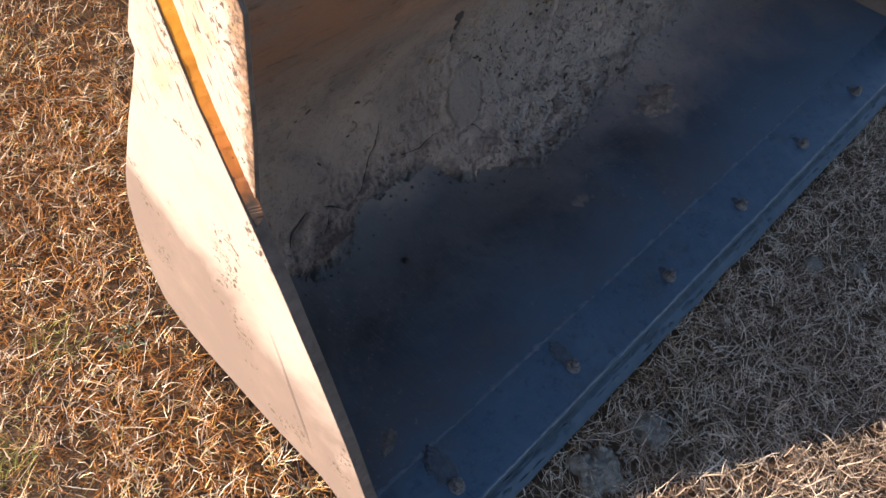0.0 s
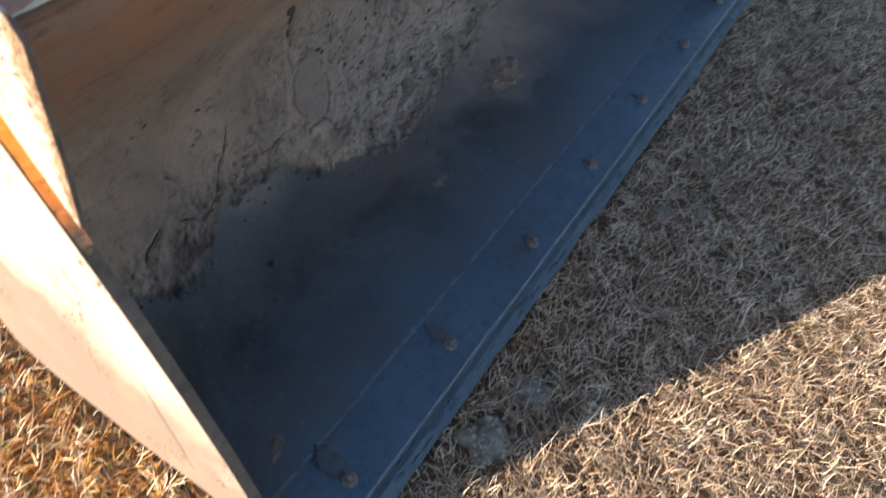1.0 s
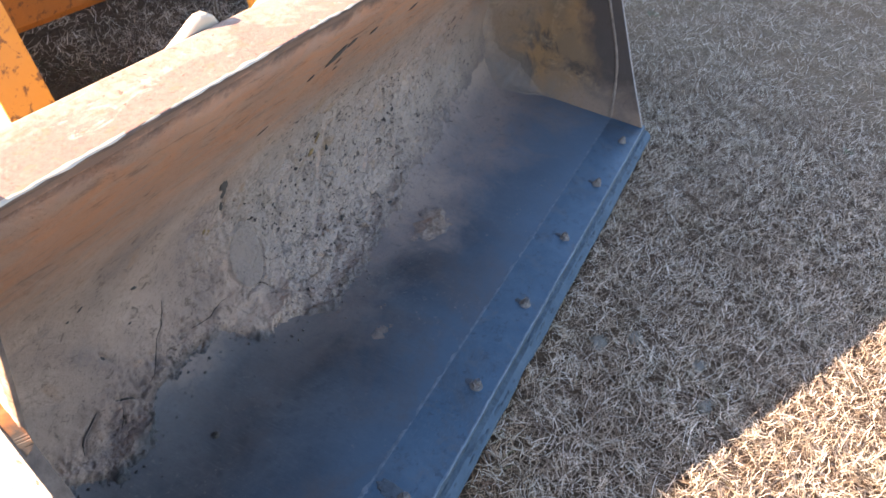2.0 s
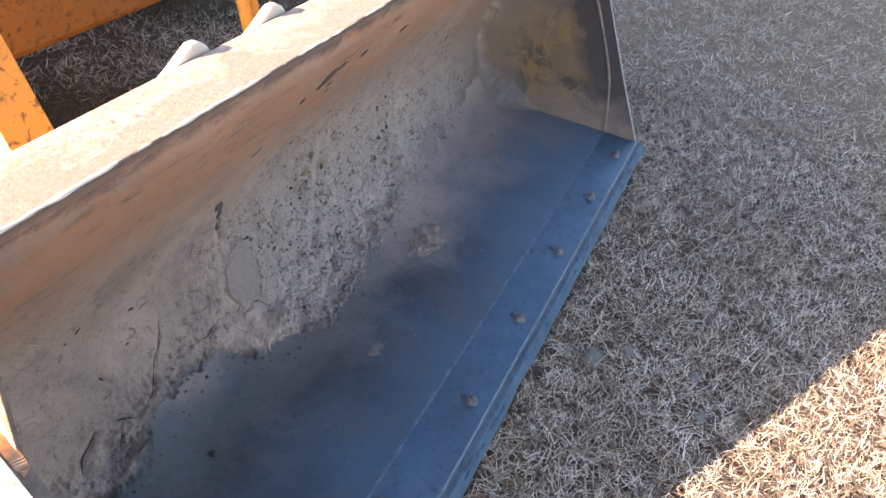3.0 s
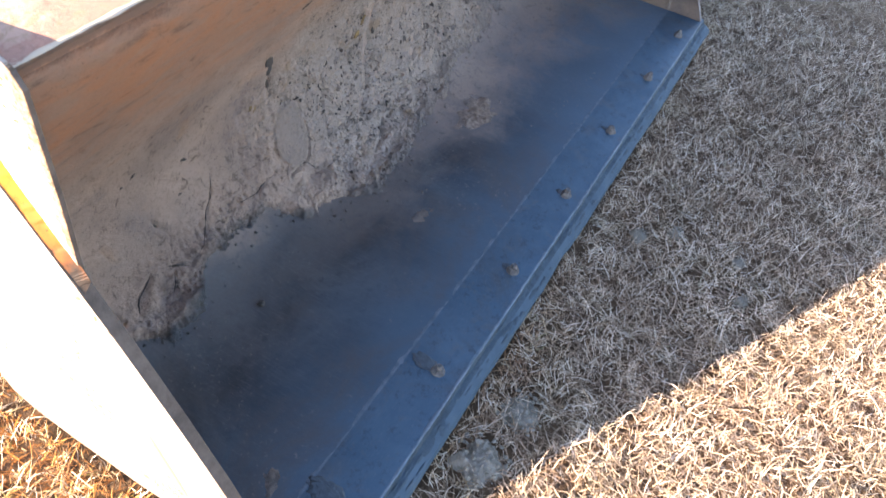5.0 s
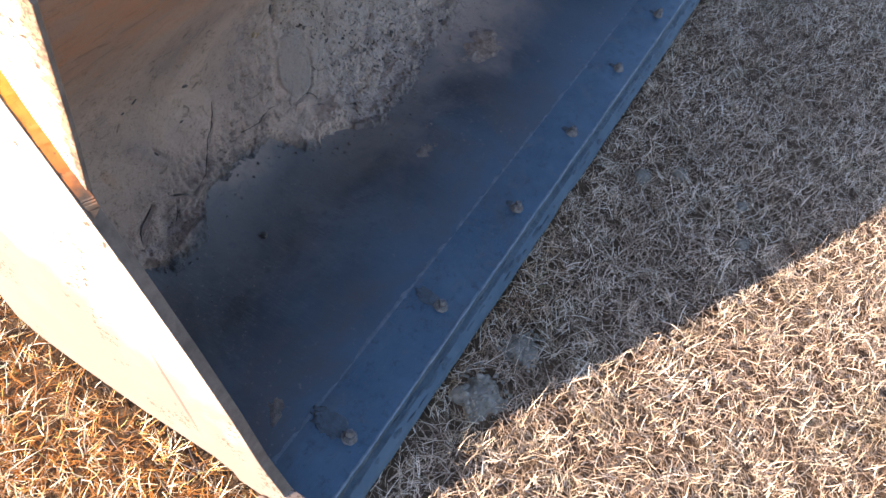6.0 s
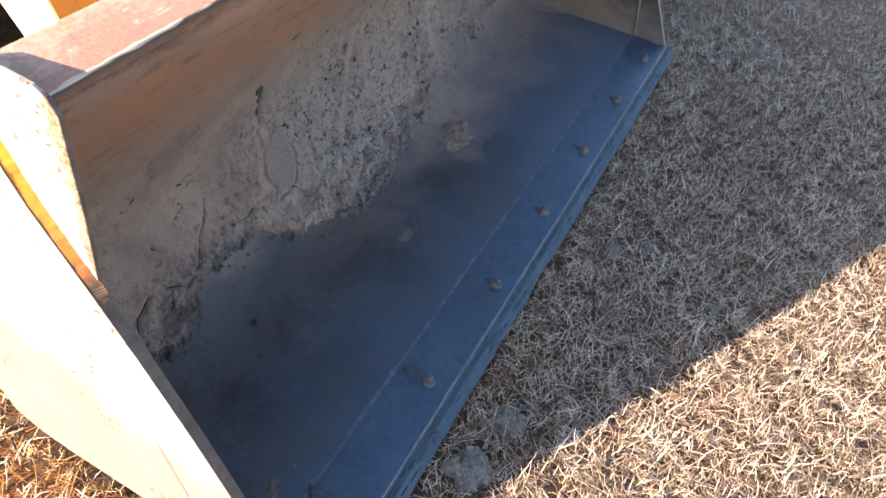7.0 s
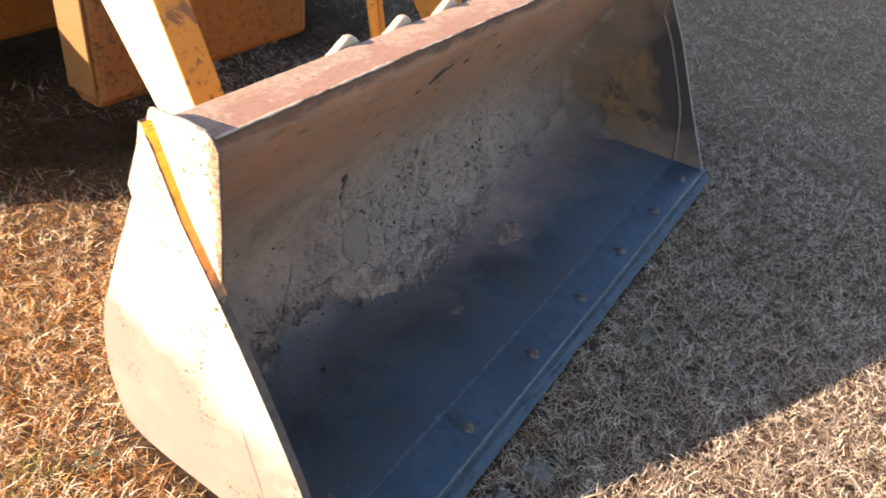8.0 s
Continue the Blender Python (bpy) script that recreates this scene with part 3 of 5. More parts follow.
def ground_material():
    """Soil and thatch near the bucket, matted straw where single blades are too far off to see."""
    m, nt, b = material("thatch_and_soil", 0.95, 0, 0.1)
    v = coords(nt)
    soil = mix(nt, ramp(nt, noise_tex(nt, v, 40, 7, 0.65), [(0.35, grey(0)), (0.68, grey(1))]), (0.12, 0.078, 0.046), (0.055, 0.036, 0.022))
    mat = mix(nt, ramp(nt, noise_tex(nt, v, 70, 8, 0.8), [(0.38, grey(0)), (0.62, grey(1))]), (0.075, 0.048, 0.028), (0.36, 0.27, 0.175))
    mat = mix(nt, ramp(nt, noise_tex(nt, v, 2.2, 6, 0.65), [(0.42, grey(0)), (0.64, grey(0.6))]), mat, (0.20, 0.13, 0.075))
    x, y = axis_value(nt, 0), axis_value(nt, 1)
    wide = remap(nt, maths(nt, "ABSOLUTE", add(nt, x, remap(nt, x, 0, 1, -1.0, -1.0))), 1.15, 1.9)
    deep = remap(nt, maths(nt, "ABSOLUTE", add(nt, y, remap(nt, y, 0, 1, -0.9, -0.9))), 1.6, 2.4)
    c = mix(nt, maths(nt, "MAXIMUM", wide, deep), soil, mat)
    nt.links.new(c, b.inputs["Base Color"])
    bump(nt, b, noise_tex(nt, v, 160, 6), 0.8, 0.004)
    return m


M_GROUND = ground_material()
M_STRAW = blade_material("dry_straw", [(0.0, (0.075, 0.054, 0.038)), (0.18, (0.19, 0.136, 0.090)), (0.34, (0.41, 0.290, 0.190)), (0.62, (0.69, 0.540, 0.390)), (0.85, (0.86, 0.735, 0.570)), (0.97, (0.91, 0.83, 0.69)), (1.0, (0.25, 0.24, 0.12))],
                         [(0.0, (0.11, 0.042, 0.013)), (0.16, (0.30, 0.115, 0.028)), (0.33, (0.62, 0.265, 0.060)), (0.50, (0.92, 0.49, 0.165)), (0.64, (0.95, 0.79, 0.50)), (0.92, (0.97, 0.91, 0.77)), (0.955, (0.46, 0.44, 0.15)), (1.0, (0.36, 0.36, 0.11))])
M_STRAW_FAR = blade_material("dull_straw", [(0.0, (0.20, 0.144, 0.102)), (0.42, (0.44, 0.336, 0.246)), (0.82, (0.67, 0.525, 0.388)), (1.0, (0.82, 0.71, 0.57))])
M_THATCH = blade_material("brown_thatch", [(0.0, (0.105, 0.070, 0.049)), (0.5, (0.235, 0.163, 0.113)), (1.0, (0.40, 0.290, 0.204))], [(0.0, (0.14, 0.050, 0.012)), (0.5, (0.32, 0.125, 0.030)), (1.0, (0.50, 0.225, 0.060))])
M_LEAF = plain("weed_leaf", (0.10, 0.145, 0.075), (0.24, 0.27, 0.17), 60, 0.8)
M_GREEN = blade_material("living_grass", [(0.0, (0.16, 0.19, 0.035)), (0.6, (0.32, 0.35, 0.075)), (1.0, (0.58, 0.50, 0.17))])


# ---- building helpers ----
def link_mesh(name, verts, faces, mat, parent=None, label="", smooth=False):
    me = bpy.data.meshes.new(name)
    me.from_pydata([tuple(v) for v in verts], [], [tuple(f) for f in faces])
    me.update()
    me.materials.append(mat)
    if smooth:
        me.shade_smooth()
    ob = new(name, me)
    if parent:
        ob.parent = parent
    if label:
        ob["label"] = label
    return ob


def part(name, bm, mat, parent=None, label="", smooth=False, bevel=0.0, segs=2):
    me = bpy.data.meshes.new(name)
    bmesh.ops.recalc_face_normals(bm, faces=bm.faces)
    bm.to_mesh(me)
    bm.free()
    me.materials.append(mat)
    if smooth:
        me.shade_smooth()
    ob = new(name, me)
    if parent:
        ob.parent = parent
    if label:
        ob["label"] = label
    if bevel:
        mod = ob.modifiers.new("bevel", "BEVEL")
        mod.width, mod.segments, mod.limit_method = bevel, segs, "ANGLE"
    return ob


def prism_x(outline, x0, x1):
    """A plate: an outline in (y, z), from x0 to x1."""
    bm = bmesh.new()
    a = [bm.verts.new((x0, y, z)) for y, z in outline]
    b = [bm.verts.new((x1, y, z)) for y, z in outline]
    bm.faces.new(a)
    bm.faces.new(list(reversed(b)))
    n = len(outline)
    for i in range(n):
        j = (i + 1) % n
        bm.faces.new((a[i], b[i], b[j], a[j]))
    return bm


def box_bm(x0, x1, y0, y1, z0, z1):
    bm = bmesh.new()
    bmesh.ops.create_cube(bm, size=1.0, matrix=Matrix.Translation(((x0 + x1) / 2, (y0 + y1) / 2, (z0 + z1) / 2)) @ Matrix.Diagonal((x1 - x0, y1 - y0, z1 - z0, 1)))
    return bm


def smooth_line(pts, per=8):
    """A soft line through points (Catmull-Rom)."""
    p = [Vector(q) for q in pts]
    p = [2 * p[0] - p[1]] + p + [2 * p[-1] - p[-2]]
    out = []
    for i in range(1, len(p) - 2):
        for k in range(per):
            t = k / per
            a, b, c, d = p[i - 1], p[i], p[i + 1], p[i + 2]
            out.append(0.5 * (2 * b + (c - a) * t + (2 * a - 5 * b + 4 * c - d) * t * t + (3 * b - a - 3 * c + d) * t ** 3))
    out.append(p[-2])
    return out


def thing(name, label, category, at=(0, 0, 0), group="", kind=""):
    ob = new(name)
    ob.empty_display_size = 0.1
    ob.location = at
    return tagged(ob, label, category, group, kind)


# ---- ground: one sheet out to the horizon ----
def spaced(lo, hi, step, far):
    mid = list(np.arange(lo, hi + step / 2, step))
    out = [far * f for f in (0.02, 0.05, 0.15, 0.4, 1.0)]
    return [lo - o for o in reversed(out)] + mid + [hi + o for o in out]


gx, gy = spaced(-1.6, 7.0, 0.06, 600), spaced(-3.0, 5.0, 0.06, 600)


def ground_height(x, y):
    if abs(x) > 12 or abs(y) > 12:
        return 0.0
    h = 0.012 * noise.noise(Vector((x * 2.1, y * 2.1, 0.3))) + 0.007 * noise.noise(Vector((x * 9, y * 9, 2.0)))
    return h


gverts = [(x, y, ground_height(x, y)) for y in gy for x in gx]
nx = len(gx)
gfaces = [(j * nx + i, j * nx + i + 1, (j + 1) * nx + i + 1, (j + 1) * nx + i) for j in range(len(gy) - 1) for i in range(nx - 1)]
ground = tagged(link_mesh("ground", gverts, gfaces, M_GROUND, smooth=True), "dry winter lawn soil with brown thatch", "ground", kind="structure")


# ---- the bucket ----
W = 1.96
bucket = thing("loader_bucket", "worn steel loader bucket with dried mud, resting on grass", "loader bucket")

INNER = smooth_line([(0.1685, 0.0628), (0.32, 0.060), (0.47, 0.060), (0.55, 0.080), (0.615, 0.135), (0.650, 0.205), (0.655, 0.265),
                     (0.642, 0.335), (0.608, 0.415), (0.555, 0.505), (0.492, 0.595), (0.432, 0.677), (0.390, 0.742), (0.3715, 0.7845)], 6)


def shell():
    cum = [0.0]
    for a, b in zip(INNER, INNER[1:]):
        cum.append(cum[-1] + (b - a).length)
    nxs = 60
    verts, faces = [], []
    for side in (0, 1):
        for k, p in enumerate(INNER):
            d = (INNER[min(k + 1, len(INNER) - 1)] - INNER[max(k - 1, 0)]).normalized()
            nrm = Vector((d.y, -d.x))        # outward, away from the hollow
            q = p + nrm * (0.012 * side)
            for i in range(nxs + 1):
                x = 0.0085 + (W - 0.023) * i / nxs
                wob = 0.0 if side else 0.0006 * min(1.0, k / 12) * noise.noise(Vector((x * 3, k * 0.25, 5)))
                r = q - nrm * wob
                verts.append((x, r.x, r.y))
    m = nxs + 1
    n = len(INNER)
    for k in range(n - 1):
        for i in range(nxs):
            a = k * m + i
            faces.append((a, a + 1, a + m + 1, a + m))
            c = n * m + a
            faces.append((c, c + m, c + m + 1, c + 1))
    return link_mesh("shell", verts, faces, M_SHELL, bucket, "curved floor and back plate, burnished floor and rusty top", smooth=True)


shell()

# front edge of the side plates, top to bottom, then under and up behind
# the two lowest FRONT points: an unseen toe added to shade the cutting edge
FRONT = [(0.478, 0.790), (0.464, 0.766), (0.415, 0.655), (0.362, 0.566), (0.310, 0.475), (0.250, 0.360), (0.197, 0.250), (0.158, 0.155), (0.118, 0.091), (0.060, 0.086), (0.046, 0.040)]
REAR = [(0.075, 0.030), (0.205, 0.030), (0.215, 0.048), (0.250, 0.060), (0.38, 0.051), (0.515, 0.057), (0.592, 0.067), (0.635, 0.090), (0.653, 0.140), (0.662, 0.20), (0.662, 0.26),
        (0.655, 0.325), (0.636, 0.385), (0.606, 0.455), (0.578, 0.52), (0.545, 0.59), (0.517, 0.652), (0.522, 0.672), (0.490, 0.748)]
FAR_FRONT = [(0.470, 0.800), (0.345, 0.600), (0.269, 0.470), (0.180, 0.286), (0.130, 0.185), (0.078, 0.085), (0.060, 0.050)]
X0, X1 = -0.009, 0.008                       # the side plate in the sun
near_plate = part("side_plate", prism_x(FRONT + REAR, X0, X1), M_PLATE, bucket, "sunlit cream dusty side plate", bevel=0.0015)
near_plate.data.materials.append(M_RIM)
for f in near_plate.data.polygons:
    if abs(f.normal.x) < 0.5 and f.normal.y < -0.3:    # bare front edge of the plate
        f.material_index = 1

far_plate = part("side_plate", prism_x(FAR_FRONT + REAR, W - 0.014, W + 0.002), M_STAINED, bucket, "brown side plate mottled with ochre and black", bevel=0.002)
far_plate.data.materials.append(M_PALE_EDGE)
for f in far_plate.data.polygons:
    if abs(f.normal.x) < 0.5 and f.normal.y < -0.3:
        f.material_index = 1
GUSSET = [(0.468, 0.808), (0.40, 0.813), (0.367, 0.811), (0.351, 0.803), (0.343, 0.788), (0.347, 0.66), (0.356, 0.552), (0.364, 0.534), (0.384, 0.540), (0.50, 0.74)]
gusset = part("corner_gusset", prism_x(GUSSET, X0 + 0.0115, 0.0086), M_GUSSET, bucket, "cream triangular corner plate", bevel=0.0015)
gusset.data.materials.append(M_RIM)
for f in gusset.data.polygons:
    if f.normal.x > 0.5 or f.normal.y < -0.7:    # bare inner side and front edge
        f.material_index = 1

part("corner_gusset", prism_x(GUSSET, W - 0.027, W - 0.0145), M_STAINED, bucket, bevel=0.0015)
# paint left on the front edge of the side plate
def edge_bar():
    """A strip whose worn face leans out over the side plate; ragged along its inner side."""
    line = smooth_line([(0.4735, 0.7870), (0.4642, 0.7668), (0.4405, 0.7120), (0.4152, 0.6560), (0.3890, 0.6115), (0.3625, 0.5665), (0.3540, 0.5515), (0.3470, 0.5390)], 10)
    n = len(line)
    verts, faces = [], []
    for k, p in enumerate(line):
        d = (line[min(k + 1, n - 1)] - line[max(k - 1, 0)]).normalized()
        out = Vector((d.y, -d.x))                 # forward and up, across the edge
        if out.x > 0:
            out = -out
        f = k / (n - 1)
        w = 0.0130 * (1 - 0.75 * max(0.0, f - 0.90) / 0.10) * (1 + 0.12 * min(1.0, (1 - f) * 8) * noise.noise(Vector((k * 0.9, 2.2, 0))) + 0.10 * noise.noise(Vector((k * 0.33, 7.1, 0))))
        ridge = p + out * (0.0005 + 0.0092 * min(1.0, (1 - f) / 0.12))
        for x, q in ((X0 + 0.0002, p - out * 0.006), (X0 + 0.0004, p - out * 0.0016), (X0 + w, ridge), (X0 + w + 0.0012, ridge - out * 0.003), (X0 + w + 0.0012, p - out * 0.006)):
            verts.append((x, q.x, q.y))
    for k in range(n - 1):
        for i in range(5):
            a, b = k * 5 + i, k * 5 + (i + 1) % 5
            faces.append((a, b, b + 5, a + 5))
    faces.append(tuple(range(5)))
    faces.append(tuple(reversed(range(n * 5 - 5, n * 5))))
    bm = bmesh.new()
    vs = [bm.verts.new(v) for v in verts]
    for f in faces:
        bm.faces.new([vs[i] for i in f])
    return part("edge_bar", bm, M_BAR, bucket, "yellow painted edge bar, rusty at its foot")


edge_bar()
part("end_foot", prism_x([(0.088, 0.026), (0.160, 0.024), (0.168, 0.034), (0.156, 0.046), (0.096, 0.049)], -0.023, X0 - 0.0005), M_PLATE, bucket, "chipped cream end of the cutting edge", bevel=0.007, segs=3)

# top lip: a folded box along the back
lip = part("top_lip", prism_x([(0.3712, 0.7842), (0.3684, 0.7895), (0.3692, 0.7925), (0.455, 0.7925), (0.464, 0.7865), (0.530, 0.655), (0.520, 0.650), (0.452, 0.779)], 0.0090, W - 0.0275), M_LIP, bucket, "pinkish rusted top lip in sun", bevel=0.002)
lip.data.materials.append(M_LIP_FRONT)
for f in lip.data.polygons:
    if f.normal.y < -0.85:                   # front edge of the lip, its shade in the colour
        f.material_index = 1


def weld(name, x0, x1, y, z, r, mat, label, step=0.007, flat=0.7, uneven=1.0):
    verts, faces = [], []
    n = int((x1 - x0) / step)
    seg = 6
    for i in range(n + 1):
        x = x0 + (x1 - x0) * i / n
        rr = r * max(0.15, 0.75 + uneven * (0.55 * noise.noise(Vector((x * 60, y * 9, z * 7))) + 0.45 * noise.noise(Vector((x * 17, y * 5, z * 3)))))
        dy = 0.0022 * noise.noise(Vector((x * 11, 3.1, z))) + 0.0016 * noise.noise(Vector((x * 55, 3.1, z)))
        for k in range(seg):
            a = math.pi * k / (seg - 1)
            verts.append((x, y + dy + rr * math.cos(a), z + flat * rr * math.sin(a)))
    for i in range(n):
        for k in range(seg - 1):
            a = i * seg + k
            faces.append((a, a + 1, a + seg + 1, a + seg))
    return link_mesh(name, verts, faces, mat, bucket, label, smooth=True)


def bead(name, pts, r, mat, parent, label, seg=6, taper=None, rough=0.4):
    """A round bead along points in space."""
    verts, faces = [], []
    for i, p in enumerate(pts):
        d = (pts[min(i + 1, len(pts) - 1)] - pts[max(i - 1, 0)]).normalized()
        a = d.cross(Vector((1, 0, 0))).normalized()
        rr = r * (1 + rough * noise.noise(p * 45)) * (taper[i] if taper else 1.0)
        for k in range(seg):
            t = 2 * math.pi * k / seg
            verts.append(p + a * (rr * math.cos(t)) + Vector((1, 0, 0)) * (rr * math.sin(t)))
    for i in range(len(pts) - 1):
        for k in range(seg):
            q, w = i * seg + k, i * seg + (k + 1) % seg
            faces.append((q, w, w + seg, q + seg))
    return link_mesh(name, verts, faces, mat, parent, label, smooth=True)


RIDGE = smooth_line([(X0 + 0.0075, 0.262, 0.100), (X0 + 0.0056, 0.285, 0.180), (X0 + 0.0056, 0.307, 0.250), (X0 + 0.0060, 0.332, 0.330), (X0 + 0.0080, 0.352, 0.380)], 12)
bead("bend_ridge", RIDGE, 0.0075, M_PLATE, bucket, "raised bend along the side plate", 18, None, 0.04)
SEAM = smooth_line([(W - 0.0145, 0.172, 0.066), (W - 0.0145, 0.182, 0.13), (W - 0.0145, 0.205, 0.24), (W - 0.0145, 0.255, 0.36), (W - 0.0145, 0.315, 0.48), (W - 0.0145, 0.375, 0.57)], 10)
bead("seam_bead", SEAM, 0.0042, M_SEAM, bucket, "worn tan seam bead")
weld("lip_weld", 0.014, W - 0.028, 0.3702, 0.7915, 0.0032, M_CREAM, "pale ragged weld along the lip", 0.004, 0.45)
weld("edge_bead", -0.005, W + 0.009, 0.0650, 0.0638, 0.0032, M_WELD, "bright ragged bead along the edge front", 0.004, 0.45)
weld("floor_weld", 0.022, W - 0.022, 0.1685, 0.0622, 0.0085, M_WELD, "bright thin weld bead behind the cutting edge", 0.005, 0.15, 0.8)


# cutting edge: a bolted plate with a broken bevel
def cutting_edge():
    prof = [(0.168, 0.0635), (0.066, 0.0645), (0.0625, 0.0615), (0.0595, 0.0515), (0.050, 0.0490), (0.0365, 0.0400), (0.033, 0.028), (0.168, 0.030)]
    n = 160
    verts, faces = [], []
    m = len(prof)
    for i in range(n + 1):
        x = -0.007 + (W + 0.017) * i / n
        for k, (y, z) in enumerate(prof):
            e = noise.noise(Vector((x * 9, k, 1.7))) * 0.5 + noise.noise(Vector((x * 31, k, 4.7))) * 0.5
            if k in (1, 2, 3):
                y += 0.0030 * e
                z += 0.0010 * e
            if k == 4:
                z += 0.003 * e + 0.002 * noise.noise(Vector((x * 70, 3, 3)))
            if k in (5, 6):
                chip = max(0.0, noise.noise(Vector((x * 5.5, 2.0, 8.1))) - 0.25)
                y += 0.0030 * e + 0.012 * chip
            verts.append((x, y, z))
    for i in range(n):
        for k in range(m):
            a, b = i * m + k, i * m + (k + 1) % m
            faces.append((a, a + m, b + m, b))
    faces.append(tuple(range(m)))
    faces.append(tuple(reversed(range(n * m, n * m + m))))
    ob = link_mesh("cutting_edge", verts, faces, M_EDGE, bucket, "burnished bolt-on cutting edge, tinted blue for reflected sky")
    ob.data.materials.append(M_SCALE)
    ob.data.materials.append(M_BRIGHT)
    for f in ob.data.polygons[:n * m]:
        if f.index % m in (2, 3):
            f.material_index = 1
        elif f.index % m in (4, 5):
            f.material_index = 2
    return ob


cutting_edge()


# flakes of scale along the bevel
def scale_flakes():
    rnd = random.Random(5)
    verts, faces = [], []
    for i in range(120):
        x = rnd.uniform(0.0, W)
        y = rnd.uniform(0.040, 0.060)
        z = 0.0415 + 0.58 * (y - 0.038) if y < 0.050 else 0.0490 + 0.22 * (y - 0.050)
        lx, ly = rnd.uniform(0.006, 0.022), rnd.uniform(0.002, 0.006)
        k = len(verts)
        m = rnd.randint(5, 7)
        for j in range(m):
            a = 2 * math.pi * j / m
            rr = rnd.uniform(0.6, 1.1)
            yy = ly * rr * math.sin(a)
            verts.append((x + lx * rr * math.cos(a), y + yy, z + yy * 0.3 + 0.0008))
        verts.append((x, y - 0.0008, z + rnd.uniform(0.001, 0.003)))
        for j in range(m):
            faces.append((k + j, k + (j + 1) % m, k + m))
    return tagged(link_mesh("rust_scale", verts, faces, M_SCALE, bucket, "flaking scale along the edge bevel"), kind="stuff")


scale_flakes()


# plough bolts with worn nuts
def worn_mesh(name, cones):
    """Stacked cones (sides, lower radius, upper radius, depth, middle height), knocked out of true."""
    bm = bmesh.new()
    for sides, r1, r2, depth, mid in cones:
        bmesh.ops.create_cone(bm, cap_ends=True, segments=sides, radius1=r1, radius2=r2, depth=depth, matrix=Matrix.Translation((0, 0, mid)))
    for v in bm.verts:
        v.co += Vector((noise.noise(v.co * 140), noise.noise(v.co * 130 + Vector((3, 3, 3))), 0.5 * noise.noise(v.co * 120))) * 0.0020
    bmesh.ops.recalc_face_normals(bm, faces=bm.faces)
    me = bpy.data.meshes.new(name)
    bm.to_mesh(me)
    bm.free()
    me.materials.append(M_NUT)
    return me


NUT = worn_mesh("bolt", [(16, 0.0175, 0.0150, 0.003, 0.0010), (6, 0.0150, 0.0128, 0.009, 0.0060)])
STUD = worn_mesh("stud", [(14, 0.0085, 0.0085, 0.006, 0.0130), (14, 0.0085, 0.0055, 0.003, 0.0175)])
BOLT_X = [0.125, 0.415, 0.704, 0.977, 1.260, 1.545, 1.819]
for i, bx in enumerate(BOLT_X):
    ob = new("bolt", NUT)
    ob.parent = bucket
    ob.location = (bx, 0.106 if i == 1 else 0.100, 0.065)
    ob.rotation_euler = (radians(4 * math.sin(i * 2.1)), radians(5 * math.cos(i * 1.3)), i * 0.7)
    ob.scale = (0.76, 0.76, 1.0 + 0.15 * math.sin(i * 4.2))
    stud = new("stud", STUD)
    stud.parent = ob


# ---- dried mud ----
def lumps(p, amp, freq, octaves=4):
    v, a, f = 0.0, amp, freq
    for _ in range(octaves):
        v += a * noise.noise(p * f)
        a, f = a * 0.55, f * 2.05
    return v


# how far down the floor the crust reaches, along x, and islands of mud below it
CRUST_X = [0.02, 0.15, 0.20, 0.26, 0.31, 0.36, 0.45, 0.53, 0.58, 0.63, 0.665, 0.73, 0.82, 0.91, 1.05, 1.13, 1.19, 1.29, 1.41, 1.53, 1.75, 1.94]
CRUST_S = [0.36, 0.39, 0.350, 0.345, 0.375, 0.41, 0.415, 0.40, 0.345, 0.340, 0.325, 0.275, 0.28, 0.302, 0.320, 0.32, 0.355, 0.37, 0.367, 0.39, 0.43, 0.47]
ISLANDS = [(1.115, 0.232, 0.090, 0.046, 0.007), (0.735, 0.157, 0.050, 0.026, 0.0020), (0.800, 0.195, 0.034, 0.020, 0.0015), (0.914, 0.216, 0.024, 0.015, 0.0012), (0.475, 0.270, 0.022, 0.011, 0.0010), (0.105, 0.050, 0.044, 0.034, 0.0026)]
